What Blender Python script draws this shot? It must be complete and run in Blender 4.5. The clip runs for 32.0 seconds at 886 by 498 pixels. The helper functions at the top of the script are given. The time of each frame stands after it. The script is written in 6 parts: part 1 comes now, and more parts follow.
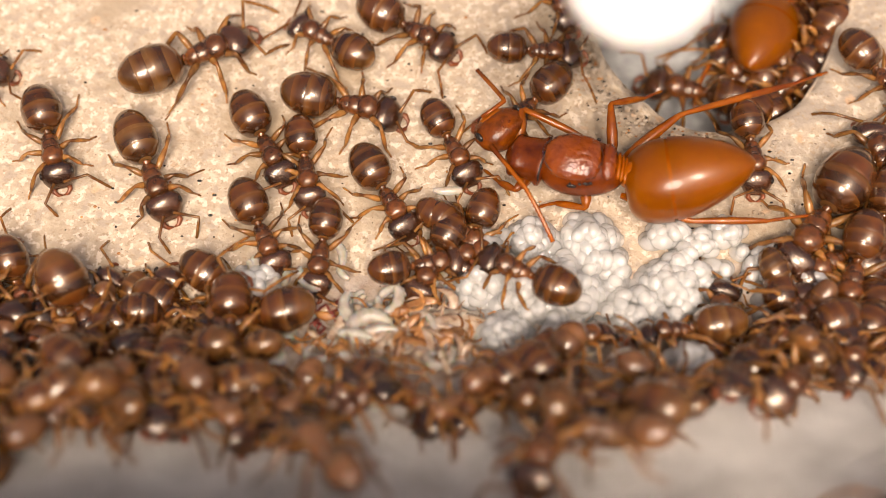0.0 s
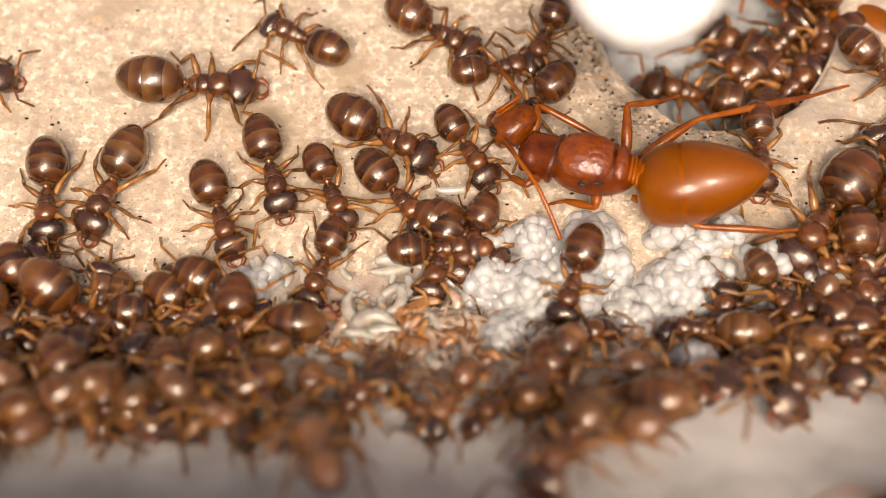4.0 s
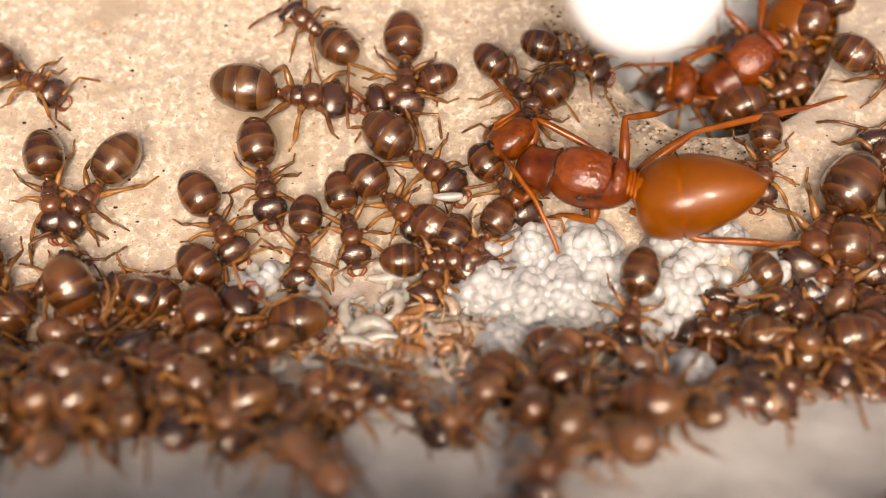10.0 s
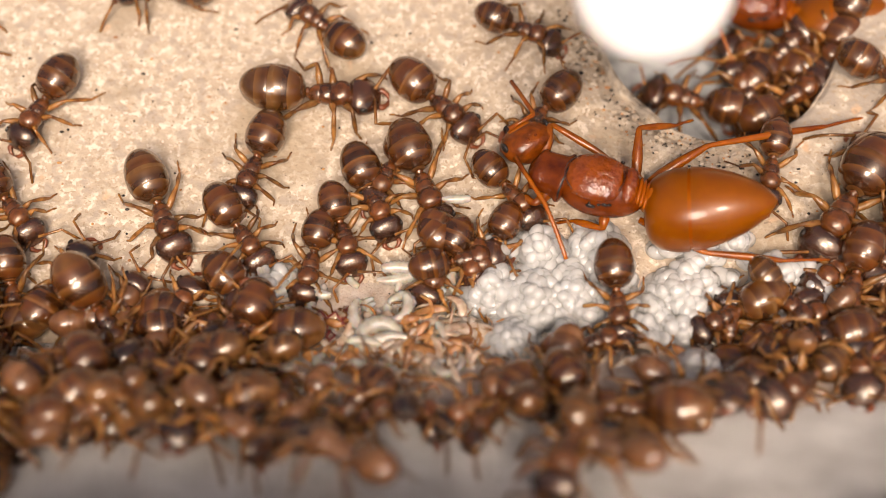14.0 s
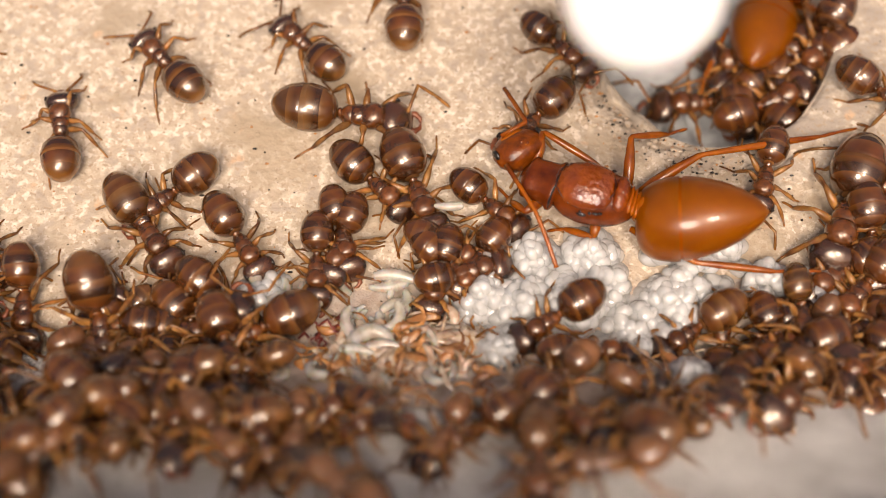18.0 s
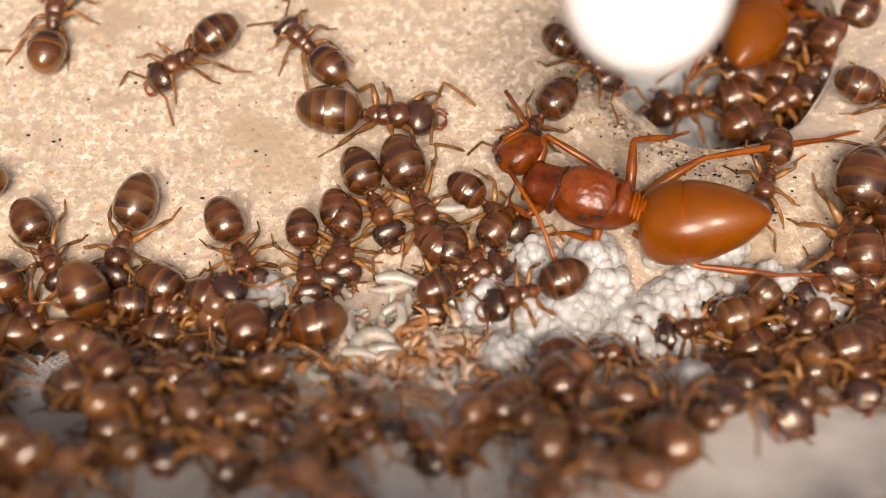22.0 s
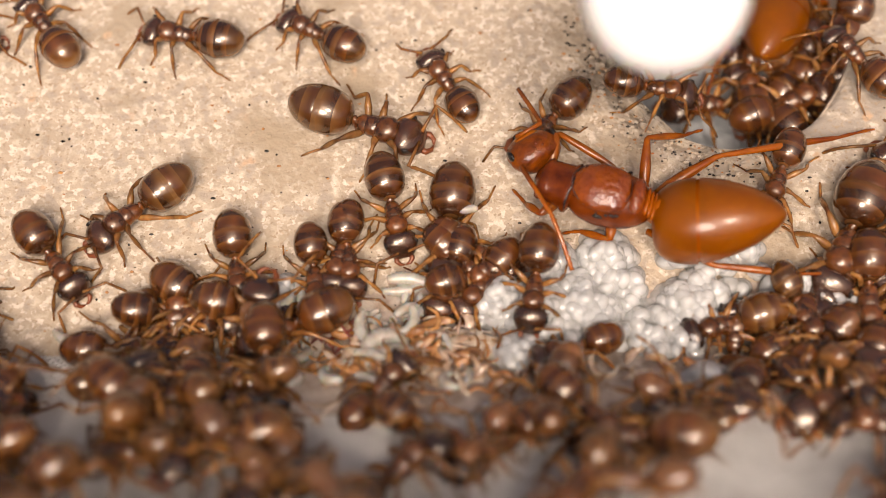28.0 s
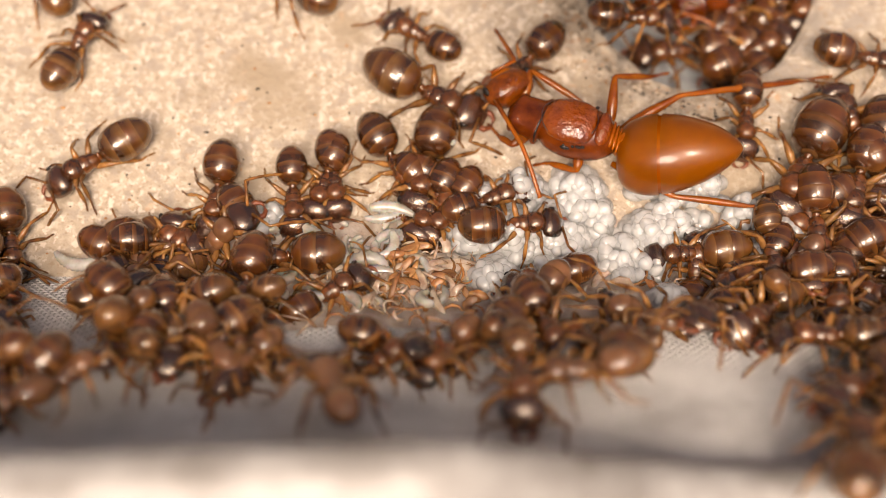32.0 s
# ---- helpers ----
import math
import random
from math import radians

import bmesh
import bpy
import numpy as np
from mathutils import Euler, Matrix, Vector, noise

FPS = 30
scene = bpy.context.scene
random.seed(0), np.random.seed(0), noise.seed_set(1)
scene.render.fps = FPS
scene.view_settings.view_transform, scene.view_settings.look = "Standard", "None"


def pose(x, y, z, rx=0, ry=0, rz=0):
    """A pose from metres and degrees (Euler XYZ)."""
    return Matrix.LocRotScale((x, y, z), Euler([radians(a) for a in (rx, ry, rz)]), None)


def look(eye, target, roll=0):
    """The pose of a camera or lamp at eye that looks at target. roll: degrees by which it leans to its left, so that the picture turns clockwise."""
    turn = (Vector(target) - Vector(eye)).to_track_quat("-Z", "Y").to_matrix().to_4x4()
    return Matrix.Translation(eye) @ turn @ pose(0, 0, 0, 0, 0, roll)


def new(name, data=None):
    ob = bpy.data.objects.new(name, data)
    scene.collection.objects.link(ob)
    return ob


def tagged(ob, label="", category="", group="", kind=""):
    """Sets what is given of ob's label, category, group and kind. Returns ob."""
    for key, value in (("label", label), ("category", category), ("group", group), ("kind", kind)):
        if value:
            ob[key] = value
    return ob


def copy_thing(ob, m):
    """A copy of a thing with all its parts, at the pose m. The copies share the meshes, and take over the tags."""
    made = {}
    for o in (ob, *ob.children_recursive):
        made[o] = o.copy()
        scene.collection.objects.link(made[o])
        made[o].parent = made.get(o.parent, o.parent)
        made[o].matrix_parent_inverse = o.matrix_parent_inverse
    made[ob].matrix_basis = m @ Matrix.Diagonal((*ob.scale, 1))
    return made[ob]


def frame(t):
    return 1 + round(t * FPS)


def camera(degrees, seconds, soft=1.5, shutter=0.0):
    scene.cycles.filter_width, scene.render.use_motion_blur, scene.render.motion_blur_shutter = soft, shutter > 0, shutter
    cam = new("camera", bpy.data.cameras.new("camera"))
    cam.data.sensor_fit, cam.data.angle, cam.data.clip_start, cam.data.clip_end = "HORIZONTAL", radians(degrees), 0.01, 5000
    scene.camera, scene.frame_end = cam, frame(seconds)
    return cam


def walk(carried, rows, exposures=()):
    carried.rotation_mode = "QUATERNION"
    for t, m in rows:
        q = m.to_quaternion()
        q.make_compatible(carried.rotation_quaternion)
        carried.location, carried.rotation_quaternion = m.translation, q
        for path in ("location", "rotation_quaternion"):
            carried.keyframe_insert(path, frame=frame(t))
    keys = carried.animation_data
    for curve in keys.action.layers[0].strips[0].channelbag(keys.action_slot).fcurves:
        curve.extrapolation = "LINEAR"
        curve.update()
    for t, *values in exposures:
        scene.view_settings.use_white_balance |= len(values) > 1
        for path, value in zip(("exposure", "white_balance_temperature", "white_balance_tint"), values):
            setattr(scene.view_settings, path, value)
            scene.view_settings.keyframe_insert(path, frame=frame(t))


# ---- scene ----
# An ant nest on plaster, true size: one worker is about 4 mm long, the queen 9 mm.
MM = 0.001
cam = camera(40.0, 32.0, soft=0.75)
cam.data.dof.use_dof = True
cam.data.dof.focus_distance = 38.0 * MM
cam.data.dof.aperture_fstop = 34.0
walk(cam, [
    (0.0, pose(-0.000068, -0.014191, 0.034897, 21.946, 0.108, -0.287)),
    (0.5, pose(-0.000210, -0.014314, 0.034832, 21.946, 0.112, -0.301)),
    (1.0, pose(-0.000146, -0.014251, 0.034850, 21.946, 0.124, -0.324)),
    (1.5, pose(0.000002, -0.014238, 0.034928, 21.945, 0.113, -0.299)),
    (2.0, pose(0.000277, -0.014163, 0.034945, 21.945, 0.133, -0.350)),
    (2.5, pose(0.000069, -0.014199, 0.034816, 21.945, 0.113, -0.297)),
    (3.0, pose(-0.000247, -0.014267, 0.034847, 21.947, 0.110, -0.298)),
    (3.5, pose(-0.000191, -0.014216, 0.034815, 21.947, 0.150, -0.399)),
    (5.5, pose(-0.000121, -0.014028, 0.034757, 21.948, 0.137, -0.369)),
    (6.0, pose(-0.000027, -0.013990, 0.034778, 21.947, 0.163, -0.431)),
    (6.5, pose(-0.000051, -0.014079, 0.035025, 21.949, 0.119, -0.299)),
    (7.0, pose(-0.000044, -0.014075, 0.035036, 21.951, 0.077, -0.207)),
    (7.5, pose(-0.000090, -0.014011, 0.034970, 21.949, 0.079, -0.204)),
    (8.0, pose(-0.000025, -0.014014, 0.035084, 21.949, 0.069, -0.174)),
    (8.5, pose(-0.000123, -0.013932, 0.034977, 21.947, 0.116, -0.303)),
    (9.0, pose(-0.000407, -0.013943, 0.034898, 21.947, 0.066, -0.168)),
    (9.5, pose(-0.000183, -0.013894, 0.034895, 21.949, 0.036, -0.089)),
    (10.0, pose(-0.000075, -0.013954, 0.034808, 21.950, 0.068, -0.175)),
    (10.5, pose(-0.000099, -0.014063, 0.034996, 21.949, 0.064, -0.160)),
    (11.0, pose(-0.000155, -0.014060, 0.035008, 21.947, 0.059, -0.144)),
    (11.5, pose(-0.000207, -0.014025, 0.034994, 21.944, 0.078, -0.181)),
    (12.0, pose(-0.000233, -0.013978, 0.034986, 21.947, 0.087, -0.209)),
    (12.5, pose(-0.000256, -0.014089, 0.035135, 21.949, 0.069, -0.179)),
    (13.0, pose(-0.000265, -0.014043, 0.035127, 21.946, 0.075, -0.193)),
    (13.5, pose(-0.000334, -0.014057, 0.035161, 21.945, 0.052, -0.135)),
    (15.5, pose(-0.000235, -0.014048, 0.035338, 21.949, 0.081, -0.188)),
    (16.0, pose(-0.000094, -0.013945, 0.035287, 21.949, 0.118, -0.303)),
    (16.5, pose(-0.000025, -0.013918, 0.035277, 21.951, 0.084, -0.223)),
    (17.0, pose(0.000111, -0.013883, 0.035337, 21.947, 0.057, -0.159)),
    (17.5, pose(-0.000049, -0.013868, 0.035265, 21.947, 0.111, -0.302)),
    (18.0, pose(-0.000096, -0.013818, 0.035226, 21.942, 0.072, -0.199)),
    (18.5, pose(-0.000099, -0.013798, 0.035172, 21.939, 0.096, -0.253)),
    (19.0, pose(0.000057, -0.013749, 0.035168, 21.938, 0.100, -0.282)),
    (19.5, pose(0.000392, -0.013637, 0.035134, 21.934, 0.109, -0.311)),
    (20.0, pose(0.000296, -0.013660, 0.035144, 21.936, 0.122, -0.327)),
    (20.5, pose(0.000214, -0.013672, 0.035152, 21.931, 0.105, -0.311)),
    (21.0, pose(0.000173, -0.013643, 0.035131, 21.932, 0.124, -0.315)),
    (21.5, pose(-0.000052, -0.013635, 0.035093, 21.938, 0.124, -0.312)),
    (22.0, pose(-0.000146, -0.013679, 0.035117, 21.939, 0.109, -0.261)),
    (22.5, pose(-0.000314, -0.013672, 0.035078, 21.938, 0.137, -0.306)),
    (23.0, pose(-0.000092, -0.013541, 0.035000, 21.938, 0.129, -0.296)),
    (23.5, pose(0.000159, -0.013439, 0.035071, 21.935, 0.153, -0.387)),
    (24.0, pose(0.000163, -0.013440, 0.035019, 21.942, 0.114, -0.299)),
    (24.5, pose(0.000133, -0.013484, 0.035152, 21.943, 0.128, -0.334)),
    (25.0, pose(-0.000051, -0.013516, 0.035143, 21.942, 0.120, -0.305)),
    (25.5, pose(-0.000190, -0.013473, 0.035037, 21.937, 0.138, -0.336)),
    (27.5, pose(-0.000495, -0.013590, 0.034971, 21.944, 0.083, -0.180)),
    (28.0, pose(-0.000528, -0.013563, 0.034871, 21.939, 0.108, -0.255)),
    (28.5, pose(-0.000790, -0.014903, 0.033417, 21.780, 0.020, 0.130)),
    (29.0, pose(-0.000000, -0.014968, 0.034598, 21.842, 0.108, -0.029)),
    (29.5, pose(0.000359, -0.015634, 0.035761, 21.872, 0.152, -0.109)),
    (30.0, pose(0.000869, -0.016474, 0.035984, 21.889, 0.160, -0.023)),
    (30.5, pose(0.000435, -0.016509, 0.035483, 21.860, 0.090, 0.144)),
    (31.0, pose(0.000263, -0.016784, 0.035803, 21.855, 0.094, 0.186)),
    (31.5, pose(0.000186, -0.016499, 0.036025, 21.895, 0.128, 0.136)),
    (32.0, pose(0.000253, -0.016439, 0.036159, 21.875, 0.094, 0.217)),
], exposures=[(0.0, 0.05, 7500, 17), (6.0, 0.05, 7500, 17), (12.0, 0.0, 7300, 17), (19.0, -0.08, 7250, 17), (25.0, -0.12, 7150, 17), (28.2, -0.14, 7150, 17), (29.5, -0.04, 7250, 17), (32.0, -0.01, 7450, 17)])

# ---- light ----
SUN_ELEVATION, SUN_AZIMUTH = 65.0, 164.0  # degrees; azimuth clockwise from +y
world = bpy.data.worlds.new("daylight")
scene.world = world
world.use_nodes = True
sky = world.node_tree.nodes.new("ShaderNodeTexSky")
sky.sky_type, sky.sun_disc = "NISHITA", False
sky.dust_density, sky.air_density, sky.ozone_density = 7.0, 0.6, 0.2
sky.sun_elevation, sky.sun_rotation = radians(SUN_ELEVATION), radians(SUN_AZIMUTH)
world.node_tree.links.new(sky.outputs[0], world.node_tree.nodes["Background"].inputs[0])
world.node_tree.nodes["Background"].inputs[1].default_value = 0.115
sun = new("sun", bpy.data.lights.new("sun", "SUN"))
sun.data.energy, sun.data.angle, sun.data.color = 1.5, radians(10), (1.0, 0.915, 0.80)
az, el = radians(SUN_AZIMUTH), radians(SUN_ELEVATION)
sun.matrix_world = look((0, 0, 0.3), (-math.sin(az) * math.cos(el), -math.cos(az) * math.cos(el), 0.3 - math.sin(el)))

# the second of the two lamps whose paired glints show on every gaster
lamp = new("lamp", bpy.data.lights.new("lamp", "AREA"))
lamp.data.shape, lamp.data.size, lamp.data.energy, lamp.data.color = "DISK", 0.050, 0.205, (1.0, 0.93, 0.835)
lamp.matrix_world = look((-0.030, -0.085, 0.120), (0, 0, 0))


# ---- materials ----
def material(name, color, rough=0.5, second=None, size=0.3, grain=0.0, grain_size=0.05, subsurface=0.0, coat=0.0,
             metal=0.0, tint=0.0, spec=0.5, transmission=0.0, deep=0.3):
    """A surface with a second colour in clouds of size (mm), bump grain, and a random tint from object to object."""
    m = bpy.data.materials.new(name)
    m.use_nodes = True
    nodes, links = m.node_tree.nodes, m.node_tree.links
    b = nodes["Principled BSDF"]
    b.inputs["Roughness"].default_value = rough
    b.inputs["Metallic"].default_value = metal
    b.inputs["Specular IOR Level"].default_value = spec
    b.inputs["Coat Weight"].default_value = coat
    b.inputs["Coat Roughness"].default_value = 0.08
    b.inputs["Transmission Weight"].default_value = transmission
    if subsurface:
        b.inputs["Subsurface Weight"].default_value = subsurface
        b.inputs["Subsurface Scale"].default_value = deep * MM
        b.inputs["Subsurface Radius"].default_value = (1.0, 0.5, 0.25)
    coord = nodes.new("ShaderNodeTexCoord")
    cloud = nodes.new("ShaderNodeTexNoise")
    cloud.inputs["Scale"].default_value = 1.0 / (size * MM)
    cloud.inputs["Detail"].default_value = 4
    links.new(coord.outputs["Object"], cloud.inputs["Vector"])
    mix = nodes.new("ShaderNodeMix")
    mix.data_type = "RGBA"
    mix.inputs["A"].default_value = (*color, 1)
    mix.inputs["B"].default_value = (*(second or [c * 0.7 for c in color]), 1)
    ramp = nodes.new("ShaderNodeMapRange")
    ramp.inputs["From Min"].default_value, ramp.inputs["From Max"].default_value = 0.35, 0.68
    links.new(cloud.outputs["Fac"], ramp.inputs["Value"])
    links.new(ramp.outputs["Result"], mix.inputs["Factor"])
    out = mix.outputs["Result"]
    if tint:
        info = nodes.new("ShaderNodeObjectInfo")
        span = nodes.new("ShaderNodeMapRange")
        span.inputs["To Min"].default_value, span.inputs["To Max"].default_value = 1 - tint, 1 + tint
        links.new(info.outputs["Random"], span.inputs["Value"])
        hsv = nodes.new("ShaderNodeHueSaturation")
        links.new(span.outputs["Result"], hsv.inputs["Value"])
        links.new(out, hsv.inputs["Color"])
        out = hsv.outputs["Color"]
    links.new(out, b.inputs["Base Color"])
    if grain:
        fine = nodes.new("ShaderNodeTexNoise")
        fine.inputs["Scale"].default_value = 1.0 / (grain_size * MM)
        fine.inputs["Detail"].default_value = 3
        links.new(coord.outputs["Object"], fine.inputs["Vector"])
        bump = nodes.new("ShaderNodeBump")
        bump.inputs["Strength"].default_value = grain
        bump.inputs["Distance"].default_value = 0.05 * MM
        links.new(fine.outputs["Fac"], bump.inputs["Height"])
        links.new(bump.outputs["Normal"], b.inputs["Normal"])
    return m


def fade(m, color, start, end):
    """Blend the base colour to another towards the hind edge of each piece (its own length, 0 to 1)."""
    nodes, links = m.node_tree.nodes, m.node_tree.links
    b = nodes["Principled BSDF"]
    coord = next(n for n in nodes if n.type == "TEX_COORD")
    split = nodes.new("ShaderNodeSeparateXYZ")
    span = nodes.new("ShaderNodeMapRange")
    span.inputs["From Min"].default_value, span.inputs["From Max"].default_value = start, end
    span.inputs["To Min"].default_value, span.inputs["To Max"].default_value = 1.0, 0.0
    x = nodes.new("ShaderNodeMix")
    x.data_type = "RGBA"
    x.inputs["B"].default_value = (*color, 1)
    links.new(coord.outputs["Generated"], split.inputs[0])
    links.new(split.outputs["X"], span.inputs["Value"])
    links.new(span.outputs["Result"], x.inputs["Factor"])
    links.new(b.inputs["Base Color"].links[0].from_socket, x.inputs["A"])
    links.new(x.outputs["Result"], b.inputs["Base Color"])


def jelly(m, body, gloss):
    """A clear, wet skin: the body lets part of the light straight through, under a thin even gloss."""
    nodes, links = m.node_tree.nodes, m.node_tree.links
    b = nodes["Principled BSDF"]
    clear = nodes.new("ShaderNodeBsdfTransparent")
    soft = nodes.new("ShaderNodeMixShader")
    soft.inputs[0].default_value = body
    wet = nodes.new("ShaderNodeBsdfGlossy")
    wet.inputs["Roughness"].default_value = 0.12
    top = nodes.new("ShaderNodeMixShader")
    top.inputs[0].default_value = gloss
    links.new(clear.outputs[0], soft.inputs[1])
    links.new(b.outputs[0], soft.inputs[2])
    links.new(soft.outputs[0], top.inputs[1])
    links.new(wet.outputs[0], top.inputs[2])
    links.new(top.outputs[0], nodes["Material Output"].inputs["Surface"])


TERGITE = material("brown_gaster_plate", (0.086, 0.0240, 0.0045), 0.24, (0.030, 0.0100, 0.0032), 0.8, 0.10, 0.03, 0.2, 1.0, tint=0.5, spec=0.65)
fade(TERGITE, (0.140, 0.049, 0.0085), 0.0, 0.45)
BANDED = material("banded_gaster_plate", (0.092, 0.0285, 0.0055), 0.24, (0.036, 0.0125, 0.0036), 0.8, 0.10, 0.03, 0.2, 1.0, tint=0.45, spec=0.65)
fade(BANDED, (0.145, 0.062, 0.0150), 0.0, 0.60)
AMBER_TIP = material("amber_gaster_tip", (0.106, 0.0400, 0.0080), 0.24, (0.056, 0.0205, 0.0050), 0.7, 0.10, 0.03, 0.3, 1.0, tint=0.45, spec=0.8)
fade(AMBER_TIP, (0.19, 0.080, 0.0190), 0.0, 0.40)
MEMBRANE = material("pale_gaster_skin", (0.180, 0.0780, 0.0230), 0.27, (0.125, 0.0490, 0.0145), 0.4, 0.1, 0.05, 0.3, 0.3, tint=0.35)
PALE_BAND = material("pale_gaster_band", (0.190, 0.092, 0.0300), 0.25, (0.130, 0.058, 0.0180), 0.4, 0.1, 0.05, 0.3, 0.3, tint=0.3)
PALE_PLATE = material("pale_amber_plate", (0.190, 0.082, 0.033), 0.24, (0.100, 0.040, 0.016), 0.6, 0.10, 0.03, 0.4, 0.8, tint=0.35)
THORAX = material("red_brown_thorax", (0.135, 0.0390, 0.0068), 0.12, (0.036, 0.0120, 0.0038), 0.28, 0.45, 0.06, 0.15, 0.9, tint=0.4, spec=0.7)
HEAD = material("dark_brown_head", (0.060, 0.0190, 0.0068), 0.12, (0.020, 0.0082, 0.0050), 0.4, 0.35, 0.05, 0.0, 0.9, tint=0.4, spec=1.0)
for skin in (TERGITE, BANDED, AMBER_TIP, THORAX, HEAD):  # brown chitin tints its own sheen
    skin.node_tree.nodes["Principled BSDF"].inputs["Specular Tint"].default_value = (1.0, 0.84, 0.68, 1)
LEG = material("amber_leg", (0.290, 0.134, 0.0370), 0.16, (0.090, 0.034, 0.0090), 0.40, 0.15, 0.03, 0.4, 0.0, tint=0.35)
MANDIBLE = material("red_mandible", (0.20, 0.055, 0.018), 0.3, None, 0.1, 0.1, 0.02, 0.2)
EYE = material("black_eye", (0.010, 0.008, 0.007), 0.15, (0.02, 0.015, 0.012), 0.05, 0.3, 0.012)
QUEEN = material("orange_queen_skin", (0.33, 0.085, 0.002), 0.22, (0.22, 0.046, 0.001), 1.2, 0.06, 0.06, 0.3, 0.0, spec=0.35)
QUEEN_PLATE = material("orange_queen_plate", (0.232, 0.0610, 0.0002), 0.28, (0.162, 0.0385, 0.0001), 1.5, 0.05, 0.05, 0.25, 0.30, tint=0.03, spec=0.3)
QUEEN_LEG = material("amber_queen_leg", (0.30, 0.078, 0.003), 0.16, (0.15, 0.030, 0.002), 0.8, 0.2, 0.06, 0.4, 0.0)
QUEEN_RED = material("red_queen_thorax", (0.1640, 0.0304, 0.0016), 0.14, (0.0600, 0.0088, 0.0008), 0.6, 0.35, 0.08, 0.15, 0.0)
QUEEN_HEAD = material("amber_queen_head", (0.22, 0.048, 0.003), 0.12, (0.07, 0.014, 0.002), 0.4, 0.5, 0.08, 0.25, 0.0)
QUEEN_DARK = material("dark_queen_groove", (0.045, 0.008, 0.002), 0.3, (0.02, 0.006, 0.003), 0.3, 0.2, 0.05)
QUEEN_SHIELD = material("orange_queen_shield", (0.25, 0.050, 0.001), 0.08, (0.13, 0.020, 0.001), 0.6, 1.0, 0.14, 0.1, 0.0, spec=1.0)
next(n for n in QUEEN_SHIELD.node_tree.nodes if n.type == "BUMP").inputs["Distance"].default_value = 0.065 * MM
EGG = material("white_egg", (0.84, 0.84, 0.81), 0.2, (0.77, 0.76, 0.73), 0.4, 0.05, 0.05, 0.7, 0.0, tint=0.05, deep=0.4)
EGG.node_tree.nodes["Principled BSDF"].inputs["Subsurface Radius"].default_value = (1.0, 0.95, 0.88)
jelly(EGG, 0.44, 0.06)
LARVA = material("cream_larva", (0.62, 0.59, 0.53), 0.12, (0.42, 0.37, 0.31), 0.3, 0.15, 0.05, 0.6, 0.0, deep=0.2)
jelly(LARVA, 0.62, 0.035)
SHRED = material("brown_husk", (0.44, 0.20, 0.070), 0.25, (0.20, 0.078, 0.027), 0.3, 0.3, 0.03, 0.4, 0.3, tint=0.4)
WING = material("pale_wing", (0.56, 0.43, 0.33), 0.11, (0.34, 0.21, 0.135), 0.3, 0.2, 0.04, 0.4, 0.7)
RED_BIT = material("dark_red_scrap", (0.17, 0.022, 0.012), 0.35, (0.12, 0.015, 0.010), 0.2, 0.3, 0.03, 0.2)
RIM = material("white_plastic_rim", (0.41, 0.395, 0.375), 0.4, (0.18, 0.163, 0.147), 1.7, 0.3, 0.3)
PEG = material("white_peg", (0.86, 0.86, 0.85), 0.5, (0.83, 0.82, 0.81), 2.0, 0.1, 0.3, 0.3)
HOLE = material("grey_hole_floor", (0.40, 0.415, 0.42), 0.8, (0.23, 0.24, 0.245), 0.55, 0.9, 0.12)
TABLE = material("grey_table", (0.30, 0.28, 0.26), 0.6, (0.24, 0.22, 0.20), 8.0, 0.2, 0.5)


